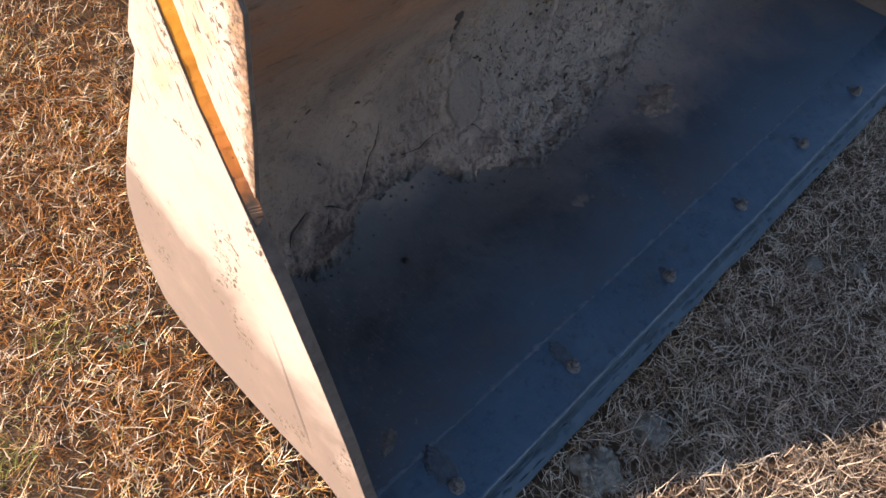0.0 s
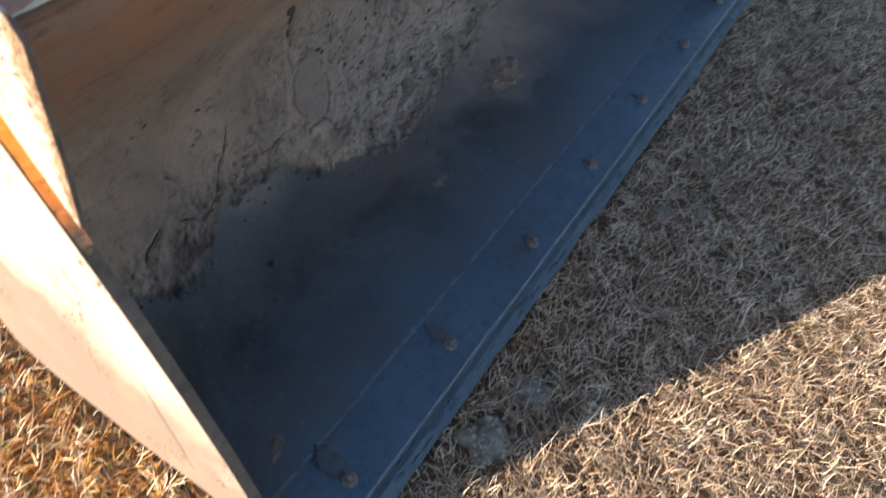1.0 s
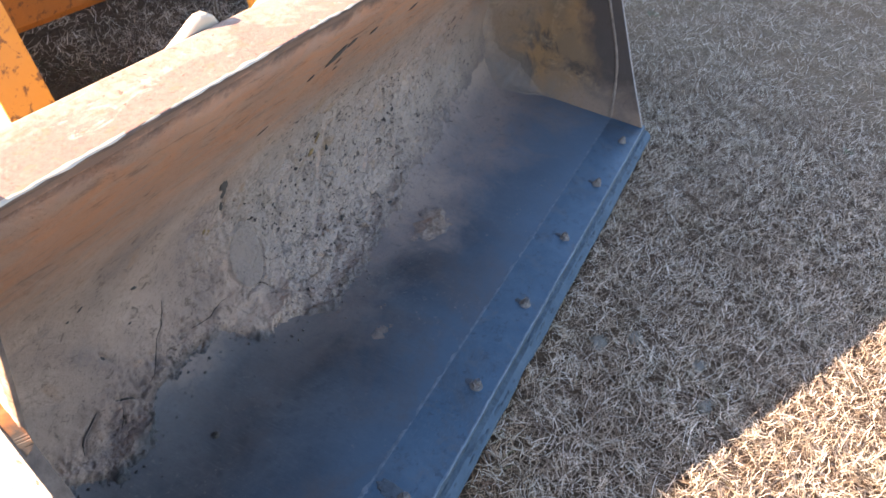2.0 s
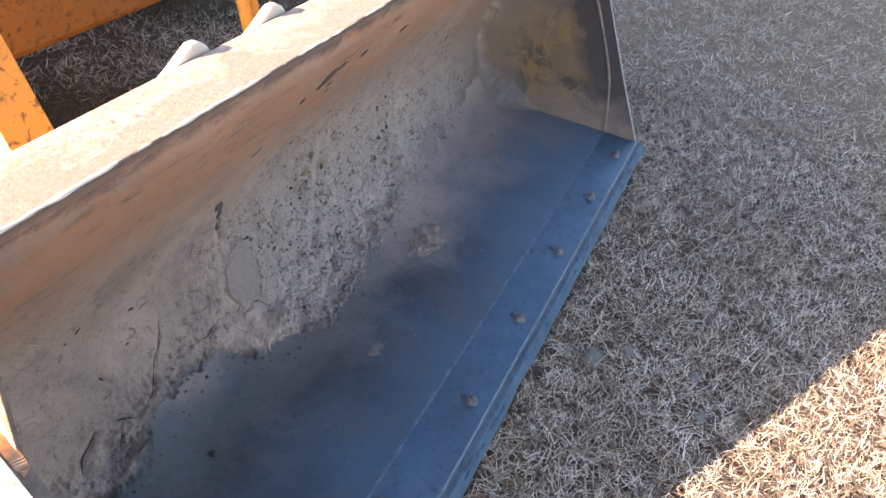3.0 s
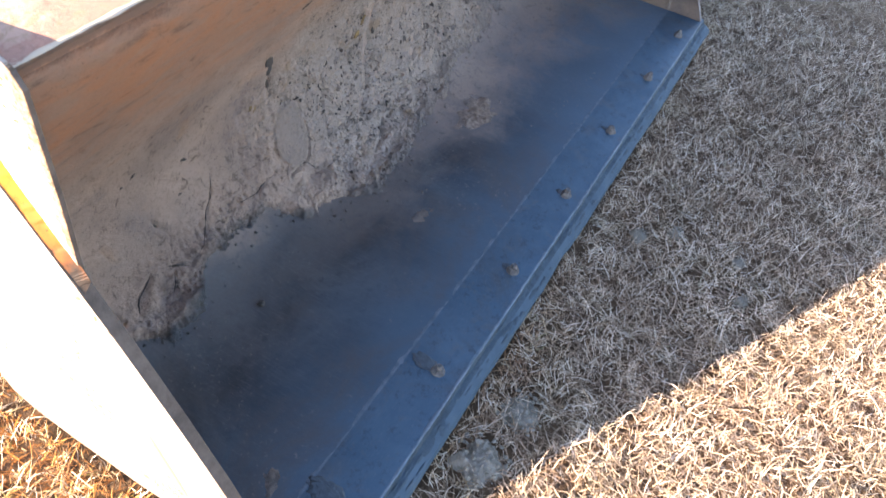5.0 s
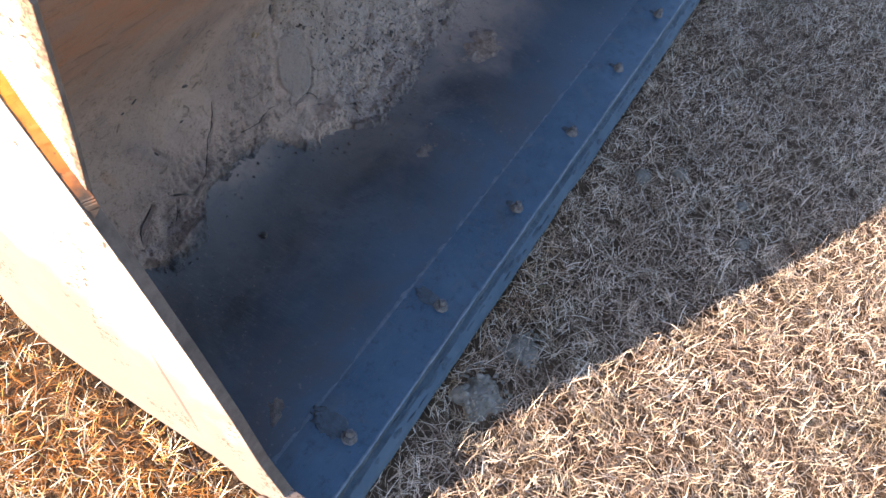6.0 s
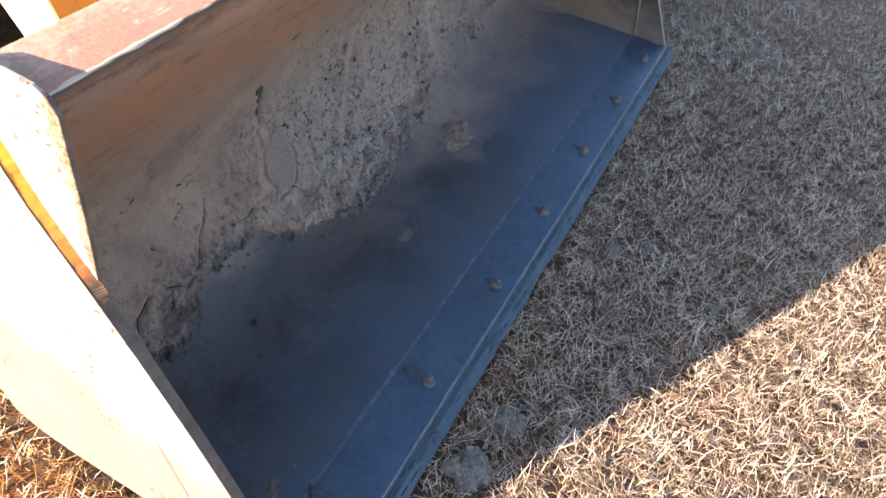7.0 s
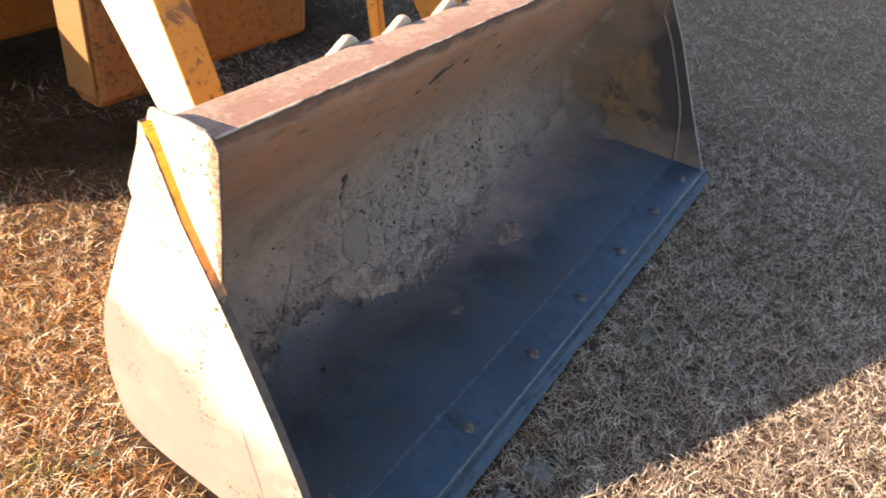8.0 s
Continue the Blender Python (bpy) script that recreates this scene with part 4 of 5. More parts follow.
CRACKS = [([(0.461, 0.541), (0.445, 0.510), (0.417, 0.488), (0.388, 0.456), (0.367, 0.441), (0.349, 0.437)], 0.0022, 0.004),
          ([(0.290, 0.453), (0.308, 0.441), (0.322, 0.429)], 0.0040, 0.005), ([(0.254, 0.460), (0.233, 0.448), (0.210, 0.439), (0.197, 0.421)], 0.0050, 0.006),
          ([(0.294, 0.439), (0.265, 0.409)], 0.0022, 0.005), ([(0.474, 0.460), (0.512, 0.452), (0.534, 0.450), (0.567, 0.457), (0.585, 0.454)], 0.0024, 0.004),
          ([(0.624, 0.433), (0.667, 0.433), (0.685, 0.407)], 0.0022, 0.005), ([(0.667, 0.433), (0.680, 0.442)], 0.0024, 0.005),
          ([(1.004, 0.653), (1.000, 0.600), (0.975, 0.553), (0.954, 0.520), (0.934, 0.471), (0.880, 0.440)], 0.0100, 0.011), ([(0.312, 0.534), (0.322, 0.518), (0.327, 0.505)], 0.0045, 0.006),
          ([(0.327, 0.489), (0.314, 0.473), (0.280, 0.481)], 0.0045, 0.003), ([(0.665, 0.330), (0.70, 0.315), (0.745, 0.292)], 0.0028, 0.004),
          ([(0.634, 0.690), (0.642, 0.620), (0.640, 0.565)], 0.0080, 0.008), ([(0.815, 0.560), (0.785, 0.500), (0.755, 0.430), (0.735, 0.390)], 0.0090, 0.008),
          ([(1.190, 0.540), (1.150, 0.480), (1.085, 0.430), (1.060, 0.390)], 0.0080, 0.008), ([(0.905, 0.392), (0.870, 0.360), (0.820, 0.345)], 0.0080, 0.008),
          ([(0.545, 0.560), (0.530, 0.500), (0.540, 0.455)], 0.0070, 0.004), ([(1.330, 0.520), (1.270, 0.450), (1.230, 0.410)], 0.0080, 0.006)]


def line_distance(x, s, pts):
    best = 9.0
    for (ax, ay), (bx, by) in zip(pts, pts[1:]):
        dx, dy = bx - ax, by - ay
        t = clamp(((x - ax) * dx + (s - ay) * dy) / (dx * dx + dy * dy))
        best = min(best, math.hypot(x - ax - t * dx, s - ay - t * dy))
    return best


CUM = [0.0]
for p0, p1 in zip(INNER, INNER[1:]):
    CUM.append(CUM[-1] + (p1 - p0).length)
IY, IZ = [p.x for p in INNER], [p.y for p in INNER]


def wall_at(s):
    """Place and normal (y, z) on the inside of the shell, s metres up from the weld."""
    y, z = float(np.interp(s, CUM, IY)), float(np.interp(s, CUM, IZ))
    d = Vector((np.interp(s + 0.01, CUM, IY) - np.interp(s - 0.01, CUM, IY), np.interp(s + 0.01, CUM, IZ) - np.interp(s - 0.01, CUM, IZ))).normalized()
    return y, z, Vector((-d.y, d.x))


def clamp(v):
    return max(0.0, min(1.0, v))


def soft(v):
    v = clamp(v)
    return v * v * (3 - 2 * v)


def slab_shape(x, s):
    """1 on the smooth oval slab in the crust, 0 off it; also the distance from its middle."""
    p = Vector((x, s, 0.0))
    d = math.hypot((x - 0.672 - 0.25 * (s - 0.500)) / 0.044, (s - 0.500) / 0.064) + 0.10 * noise.noise(p * 22) + 0.05 * noise.noise(p * 60)
    return soft((1.06 - d) / 0.06), d


def crust_height(x, s):
    p = Vector((x, s, 0.0))
    cells, feats = noise.voronoi(Vector((x * 125 + 0.9 * noise.noise(p * 60), s * 125 + 0.9 * noise.noise(p * 61), 0.5)))
    chance = (math.sin(feats[0].x * 12.99 + feats[0].y * 78.23) * 43758.5) % 1.0
    fray = lumps(p + Vector((0, 7, 0)), 0.020, 13, 6) + 0.008 * (chance - 0.5) + 0.006 * noise.noise(p * 75) + 0.004 * noise.noise(p * 160)
    edge = np.interp(x, CRUST_X, CRUST_S) + fray
    over = s - edge
    isle = 0.0
    for ix, iz, rx, rs, hh in ISLANDS:
        if abs(x - ix) < 1.6 * rx and abs(s - iz) < 1.6 * rs:
            e = 1.0 - math.hypot((x - ix) / rx, (s - iz) / rs) + 12 * fray + 0.45 * noise.noise(p * 38 + Vector((3, 3, 0)))
            isle = max(isle, hh * soft(e * 1.1) * (0.8 + 0.5 * noise.noise(p * 90)))
    far = clamp((x - 1.20) / 0.35)                        # thin and soft at the far end
    left = clamp((0.60 - x) / 0.10)                       # smooth at the near end
    rise = soft(over / (0.032 + 0.05 * far) + 0.3)
    rough = (1 - left) * clamp((1.85 - x) / 0.3) * clamp((0.80 - s) / 0.22)
    lump = math.exp(-((x - 0.28) / 0.075) ** 2 - ((s - 0.400) / 0.060) ** 2)
    ledge = math.exp(-((x - 0.60) / 0.075) ** 2 - ((s - 0.36) / 0.030) ** 2)
    belly = math.exp(-((x - 0.80) / 0.20) ** 2 - ((s - 0.37) / 0.08) ** 2)
    near = clamp(1 - abs(over - 0.03) / 0.08) * (1 - 0.8 * far)
    flat, slab = slab_shape(x, s)
    coarse = clamp(max(0.8 * rough, near, 1.3 * lump, ledge, 1.0 if isle > 0.0005 else 0.0)) * (1 - flat)
    h = 0.0055 + lumps(p, 0.0034, 7, 5)
    h += 0.0015 * near * (0.7 + noise.noise(p * 13)) + 0.018 * lump * (0.60 + 1.2 * noise.noise(p * 17 + Vector((2, 2, 0)))) + 0.006 * ledge + 0.006 * belly
    h += 0.0055 * flat - 0.0030 * math.exp(-((slab - 1.12) / 0.06) ** 2)
    h += coarse * noise.hetero_terrain(p * 26, 0.8, 2.1, 6, 0.3) * (0.0085 + 0.005 * lump)
    if coarse > 0.05:
        big = noise.voronoi(Vector((x * 44 + 0.9 * noise.noise(p * 32), s * 44 + 0.9 * noise.noise(p * 33), 1.5)))[0]
        h += coarse * (0.011 + 0.004 * lump) * (min(0.8, big[1] - big[0]) - 0.30) * clamp(0.4 + 1.5 * noise.noise(p * 6 + Vector((5, 1, 2))))
        some = clamp(0.6 + 1.4 * noise.noise(p * 9 + Vector((1, 8, 2))))
        if chance > 0.86:
            h -= coarse * some * 0.0070 * clamp(1 - 1.6 * lump) * soft((cells[1] - cells[0]) * 4.5)
        else:
            h += coarse * (some * 0.0020 * (min(0.7, cells[1] - cells[0]) - 0.3) * (0.5 + chance) + 0.0022 * noise.noise(p * 190))
    for pts, wide, deep in CRACKS:
        if min(q[0] for q in pts) - 0.02 < x < max(q[0] for q in pts) + 0.02 and min(q[1] for q in pts) - 0.02 < s < max(q[1] for q in pts) + 0.02:
            d = line_distance(x + 0.003 * noise.noise(p * 70), s + 0.003 * noise.noise(p * 71 + Vector((4, 4, 4))), pts)
            h -= deep * (0.75 + 0.7 * noise.noise(p * 45)) * math.exp(-(d / wide) ** 2)
    fade = soft((0.80 - s) / 0.24 + 0.7 * noise.noise(p * 5))
    low = (h * (0.25 + 0.75 * fade) + 0.004 * (1 - fade)) * rise - 0.006 * (1 - rise)
    end = soft((CUM[-1] - s) / 0.035)                     # worn off under the lip
    low = low * end - 0.0012 * (1 - end)
    if isle > 0.0:
        low = max(low, isle * (0.55 + 0.5 * h / 0.006) - 0.0012)
    return low


HAZE_X = [0.02, 0.18, 0.30, 0.36, 0.52, 0.57, 0.64, 0.70, 0.85, 1.05, 1.20, 1.55, 1.94]
HAZE_W = [0.09, 0.05, 0.040, 0.055, 0.055, 0.030, 0.030, 0.045, 0.055, 0.075, 0.10, 0.10, 0.12]


def crust_cover(x, s):
    """How fully the mud hides the steel (0: a thin film, 1: thick crust), and how crumbly its lower edge is."""
    p = Vector((x, s, 0.0))
    over = s - float(np.interp(x, CRUST_X, CRUST_S)) + lumps(p + Vector((0, 7, 0)), 0.020, 13, 4) + lumps(p + Vector((4, 1, 0)), 0.030, 5, 3)
    c = soft((over + 0.008) / float(np.interp(x, HAZE_X, HAZE_W)))
    for ix, iz, rx, rs, hh in ISLANDS:
        if abs(x - ix) < 1.6 * rx and abs(s - iz) < 1.6 * rs:
            c = max(c, min(1.0, hh / 0.004) * soft(1.5 * (1.15 - math.hypot((x - ix) / rx, (s - iz) / rs) + 0.5 * noise.noise(p * 38))))
    crumb = clamp(1 - abs(over - 0.030) / 0.060) * clamp(0.55 + 1.3 * noise.noise(p * 8 + Vector((2, 6, 0)))) * clamp((1.45 - x) / 0.3)
    crumb = max(crumb, math.exp(-((x - 0.28) / 0.075) ** 2 - ((s - 0.400) / 0.060) ** 2) * clamp(0.7 + noise.noise(p * 14)))
    return c, crumb


mud = thing("dried_mud", "cracked grey dried mud caked inside the bucket", "mud")


def mud_crust(name, x0, x1, nxs, ns, label):
    s0, s1 = 0.02, CUM[-1] - 0.0005
    verts, faces, thick, cover, crumbly, even = [], [], [], [], [], []
    for k in range(ns + 1):
        s = s0 + (s1 - s0) * k / ns
        y, z, nrm = wall_at(s)
        for i in range(nxs + 1):
            x = x0 + (x1 - x0) * i / nxs
            h = crust_height(x, s)
            thick.append(h)
            c, k2 = crust_cover(x, s)
            cover.append(c)
            crumbly.append(k2)
            even.append(slab_shape(x, s)[0])
            verts.append((x, y + nrm.x * h, z + nrm.y * h))
    m = nxs + 1
    for k in range(ns):
        for i in range(nxs):
            a = k * m + i
            q = (a, a + 1, a + m + 1, a + m)
            if max(thick[j] for j in q) > -0.0045:
                faces.append(q)
    ob = link_mesh(name, verts, faces, M_MUD, mud, label, smooth=True)
    for key, values in (("cover", cover), ("crumbly", crumbly), ("slab", even)):
        layer = ob.data.attributes.new(key, "FLOAT", "POINT")
        layer.data.foreach_set("value", values)
    return ob


mud_crust("smooth_coat", 0.009, 0.56, 260, 440, "smooth coat with long cracks and a lump")
mud_crust("pebbly_crust", 0.56, 1.30, 350, 440, "rough pebbly crust full of pits")
mud_crust("thin_coat", 1.30, W - 0.015, 200, 250, "thin dusty coat")


def corner_fillet():
    """Mud packed into the corner between the back wall and the far side plate."""
    ns, nr = 200, 16
    verts, faces = [], []
    xe = W - 0.0145
    for k in range(ns + 1):
        f = k / ns
        s = 0.22 + (CUM[-1] - 0.26) * f
        y, z, nrm = wall_at(s)
        q = Vector((0.3, s, 0.0))
        reach = (0.050 + 0.055 * noise.noise(q * 6) + 0.025 * noise.noise(q * 17) + 0.010 * noise.noise(q * 50)) * soft(f / 0.10) * soft((1 - f) / 0.35)
        reach = max(0.004, reach)
        for j in range(nr + 1):
            a = 0.5 * math.pi * j / nr
            u, w = reach * (1 - math.sin(a)), reach * (1 - math.cos(a))
            p = Vector((xe - u, s, w))
            h = w + 0.10 * reach * math.sin(2 * a) * noise.noise(p * 60) + (lumps(p, 0.0035, 24, 5) - 0.002) * math.sin(2 * a) - (0.003 if j == 0 else 0.0)
            verts.append((xe - u + (0.004 if j == nr else 0.0), y + nrm.x * (h + 0.003), z + nrm.y * (h + 0.003)))
    for k in range(ns):
        for j in range(nr):
            a = k * (nr + 1) + j
            faces.append((a, a + 1, a + nr + 2, a + nr + 1))
    return link_mesh("corner_mud", verts, faces, M_STAINED, mud, "brown mud packed into the corner", smooth=True)


corner_fillet()


def pit(x, s, rx, rs, turn, seed, mat, name, h=0.0022, off=0.0):
    """A flat patch on the wall: a scab, and in dark colour the shade of a hole."""
    y, z, nrm = wall_at(s)
    bm = bmesh.new()
    bmesh.ops.create_icosphere(bm, subdivisions=3, radius=1.0)
    for v in bm.verts:
        q = v.co + Vector((seed, seed, 0))
        k = 1 + 0.45 * noise.noise(q * 1.9) + 0.2 * noise.noise(q * 5)
        v.co = Vector((v.co.x * rx * k, v.co.y * rs * k, v.co.z * h))
    base = max(crust_height(x, s), 0.0) + off
    n3 = Vector((0, nrm.x, nrm.y))
    up = n3.cross(Vector((1, 0, 0)))
    m = Matrix((Vector((1, 0, 0)), up, n3)).transposed().to_4x4()
    m = Matrix.Translation((x, y + nrm.x * base, z + nrm.y * base)) @ m @ Matrix.Rotation(radians(turn), 4, "Z")
    bm.transform(m)
    return part(name, bm, mat, mud, smooth=True)


PITS = [(0.412, 0.608, 0.008, 0.0030, -30), (0.825, 0.590, 0.0075, 0.006, 20), (0.622, 0.712, 0.010, 0.040, 15), (0.640, 0.645, 0.005, 0.016, 10), (0.705, 0.609, 0.0035, 0.003, 0),
        (0.652, 1.088, 0.019, 0.026, 0), (0.676, 1.108, 0.009, 0.012, 0), (0.757, 1.094, 0.009, 0.009, 10), (0.705, 1.040, 0.003, 0.009, 0), (0.618, 1.050, 0.005, 0.012, 20), (0.735, 1.000, 0.003, 0.006, 0), (0.905, 1.085, 0.010, 0.010, 10), (0.299, 0.657, 0.006, 0.0026, 40), (0.385, 0.547, 0.004, 0.002, 0), (0.275, 0.648, 0.003, 0.002, 0),
        (1.005, 0.586, 0.006, 0.008, 10), (0.961, 0.413, 0.009, 0.004, 30), (1.112, 0.357, 0.010, 0.005, -20), (1.085, 0.439, 0.004, 0.006, 0), (0.893, 0.382, 0.005, 0.004, 0), (0.842, 0.680, 0.003, 0.003, 0),
        (0.318, 0.522, 0.013, 0.005, -35), (0.637, 0.874, 0.012, 0.003, 40), (1.230, 0.405, 0.006, 0.004, 0), (0.726, 0.553, 0.003, 0.004, 0)]
# flat dark patches painted as the shade of holes
for i, (x, s, rx, rs, turn) in enumerate(PITS):
    pit(x, s, rx, rs, turn, 3.3 * i, M_PIT, "pit_shade", 0.0014)


pit(0.593, 0.615, 0.012, 0.013, 20, 7.7, M_SCAB, "ochre_scab", 0.0018)
pit(0.945, 0.603, 0.011, 0.007, 35, 4.1, M_SCAB, "ochre_scab", 0.0016)
pit(0.968, 0.640, 0.006, 0.028, -22, 2.3, M_SCAB, "ochre_scab", 0.0010)


def crack(points, wide):
    """A dark bead for the shade in a split that wanders over the crust and runs out at both ends."""
    line = []
    pts = smooth_line(points, 12)
    for k, q in enumerate(pts):
        x, s = q.x, q.y
        y, z, nrm = wall_at(s)
        h = max(crust_height(x, s), -0.001) + 0.0003
        line.append(Vector((x, y + nrm.x * h, z + nrm.y * h)))
    n = len(line) - 1
    return bead("crack", line, max(0.0013, min(0.0026, 0.6 * wide)), M_PIT, mud, "", 6, [0.25 + 0.75 * math.sin(math.pi * min(1, k / n + 0.02)) for k in range(n + 1)])


for pts, wide, deep in CRACKS[:7]:
    crack(pts, wide)


# crumbs fallen off the crust onto the floor
def crumbs():
    rnd = random.Random(17)
    verts, faces = [], []
    for i in range(1100):
        x = rnd.uniform(0.12, 1.7)
        s = float(np.interp(x, CRUST_X, CRUST_S)) + 0.012 - rnd.expovariate(1 / 0.022)
        if s < 0.02:
            continue
        y, z, nrm = wall_at(s)
        r = 0.0008 + 0.0034 * rnd.random() ** 6
        c = Vector((x, y + nrm.x * 0.3 * r, z + nrm.y * 0.3 * r))
        k = len(verts)
        top = [rnd.uniform(0.6, 1.2) for _ in range(6)]
        for j in range(6):
            a = math.pi * j / 3
            verts.append(c + Vector((r * top[j] * math.cos(a), r * top[j] * math.sin(a), rnd.uniform(-0.2, 0.2) * r)))
        verts.append(c + Vector((rnd.uniform(-0.3, 0.3) * r, rnd.uniform(-0.3, 0.3) * r, 0.75 * r)))
        for j in range(6):
            faces.append((k + j, k + (j + 1) % 6, k + 6))
    return tagged(link_mesh("mud_crumbs", verts, faces, M_MUD, mud, "fine crumbs scattered along the crust"), kind="stuff")


crumbs()


def clump(name, x, y, z, rx, ry, h, turn, seed, mat, label, category, group="", wild=1.0):
    bm = bmesh.new()
    bmesh.ops.create_icosphere(bm, subdivisions=5, radius=1.0)
    for v in bm.verts:
        q = v.co + Vector((seed, seed * 2, 0))
        k = 1 + wild * (0.40 * noise.noise(q * 1.6) + 0.24 * noise.noise(q * 4.1) + 0.14 * noise.noise(q * 9) + 0.08 * noise.noise(q * 21))
        c = v.co * k
        v.co = Vector((c.x * rx, c.y * ry, max(-0.3, c.z) * h * (1 + 0.5 * noise.noise(q * 3.3))))
    ob = part(name, bm, mat, smooth=True)
    ob.matrix_world = pose(x, y, z, 0, 0, turn)
    return tagged(ob, label, category, group)


clump("pebble", 0.358, 0.450, 0.060, 0.0065, 0.006, 0.005, 0, 2.2, M_PIT, "small dark pebble on the steel floor", "pebble")

# dark tails behind the bolts
SMEARS = [(0.018, 0.030), (0.013, 0.026), (0.008, 0.009), (0.007, 0.009), (0.006, 0.010), (0.005, 0.010)]
for i, (bx, (rx, ry)) in enumerate(zip(BOLT_X, SMEARS)):
    clump("dark_smear", bx + 0.003, 0.106 + ry, 0.0645, rx, ry, 0.0007, -6 + 4 * math.sin(i), 9.1 + 2 * i, M_TAIL, "dark smear trailing behind a bolt", "mud smear", "smears behind the bolts", 1.0)

# heaps of crumbled dirt and chaff on the grass
def heap(x, y, r, h, seed):
    """A crumbling clod: a lumpy dome with a ragged outline, and flakes broken off it."""
    rnd = random.Random(seed)
    verts, faces = [], []
    rings, spokes = 20, 56
    for i in range(rings + 1):
        f = i / rings
        for j in range(spokes):
            a = 2 * math.pi * j / spokes
            out = 0.86 + 0.45 * noise.noise(Vector((math.cos(a) * 1.3, math.sin(a) * 1.3, seed))) + 0.16 * noise.noise(Vector((math.cos(a) * 5, math.sin(a) * 5, seed)))
            d = r * f * out
            p = Vector((d * math.cos(a), 0.8 * d * math.sin(a), seed))
            z = h * (1 - f ** 3) + lumps(p, 0.0050, 30, 6) * (1 - f ** 4) - 0.010 * f ** 6
            cells = noise.voronoi(Vector((p.x * 50 + 0.7 * noise.noise(p * 90), p.y * 50 + 0.7 * noise.noise(p * 91), seed)))[0]
            z -= 0.0016 * clamp(1 - (cells[1] - cells[0]) * 7) * (1 - f ** 4)
            verts.append((p.x, p.y, z))
    for i in range(rings):
        for j in range(spokes):
            q, w = i * spokes + j, i * spokes + (j + 1) % spokes
            faces.append((q, q + spokes, w + spokes, w))
    for i in range(110):
        a = rnd.uniform(0, 2 * math.pi)
        d = r * rnd.uniform(0.2, 1.15)
        c = Vector((d * math.cos(a), 0.8 * d * math.sin(a), h * max(0.0, 1 - (d / r) ** 3) + 0.003))
        k = len(verts)
        size = r * (0.02 + 0.10 * rnd.random() ** 2.2)
        for j in range(6):
            t = math.pi * j / 3
            q = rnd.uniform(0.6, 1.2) * size
            verts.append(c + Vector((q * math.cos(t), q * math.sin(t), rnd.uniform(-0.4, 0.3) * size)))
        verts.append(c + Vector((0, 0, 0.7 * size)))
        for j in range(6):
            faces.append((k + j, k + (j + 1) % 6, k + 6))
    ob = link_mesh("dirt_clod", verts, faces, M_CLOD)
    ob.location = (x, y, 0.006)
    return tagged(ob, "crumbled pale grey-green dirt clod in the grass", "dirt clod", "clods beside the bucket")


HEAPS = [(0.335, -0.028, 0.058, 0.016), (0.46, -0.050, 0.045, 0.009), (1.02, -0.078, 0.026, 0.012), (1.082, -0.148, 0.022, 0.011), (1.08, -0.300, 0.020, 0.008), (0.975, -0.335, 0.022, 0.008)]
for i, (x, y, r, h) in enumerate(HEAPS):
    heap(x, y, r, h, 21 + i)


# hook tabs on the back of the lip
def tab(x, label):
    """A rounded wedge welded behind the lip: a long slope on one side, a short one on the other."""
    o = [(x - 0.058, -0.008), (x - 0.040, 0.001), (x - 0.020, 0.0125), (x - 0.008, 0.0185), (x + 0.005, 0.0180), (x + 0.016, 0.012), (x + 0.023, 0.004), (x + 0.025, -0.010), (x + 0.025, -0.06), (x - 0.058, -0.06)]
    bm = bmesh.new()
    a = [bm.verts.new((px, 0.462, 0.787 + pz)) for px, pz in o]
    b = [bm.verts.new((px + 0.002, 0.478, 0.786 + pz)) for px, pz in o]
    bm.faces.new(a)
    bm.faces.new(list(reversed(b)))
    for i in range(len(o)):
        j = (i + 1) % len(o)
        bm.faces.new((a[i], b[i], b[j], a[j]))
    return part("hook_tab", bm, M_CREAM, bucket, label, bevel=0.004, segs=3)


for tab_x in (0.414, 0.574, 0.735):
    tab(tab_x, "white painted hook tab")


# ---- the loader tractor behind ----
tractor = thing("loader_tractor", "old yellow loader tractor parked behind the bucket", "tractor", (0.98, 2.5, 0))
tractor_inv = Matrix.Translation((-0.98, -2.5, 0))


def tpart(name, bm, mat, label="", bevel=0.004, smooth=False, parent=None):
    bm.transform(tractor_inv)
    return part(name, bm, mat, parent or tractor, label, smooth, bevel)


def arm_outline():
    lo, hi = 0.20, 1.55
    f = lambda z: 1.03 + (z - 0.8) / 2.0
    r = lambda z: 1.255 + (z - 0.8) / 1.36
    return [(f(lo), lo), (f(0.8), 0.8), (f(hi), hi), (1.52, 1.75), (2.9, 1.78), (2.9, 1.58), (r(1.4), 1.55), (r(0.8), 0.8), (r(0.3), 0.3), (r(0.3) - 0.02, lo)]


# cream stands for the yellow arm's side whitened by the sun
tpart("loader_arm", prism_x(arm_outline(), 0.425, 0.512), M_CREAM, "loader arm with yellow front, its sunlit side coloured cream")
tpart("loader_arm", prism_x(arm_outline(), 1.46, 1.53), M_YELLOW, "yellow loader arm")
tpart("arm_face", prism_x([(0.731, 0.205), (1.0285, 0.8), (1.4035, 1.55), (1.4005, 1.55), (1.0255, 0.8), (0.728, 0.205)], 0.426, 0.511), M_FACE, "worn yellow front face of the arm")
# out of view: stretched until its shadow covers the far lawn
tpart("hood", box_bm(0.56, 1.40, 1.56, 3.6, 0.80, 1.66), M_ORANGE, "unseen orange hood, sized to shade the lawn", bevel=0.05)
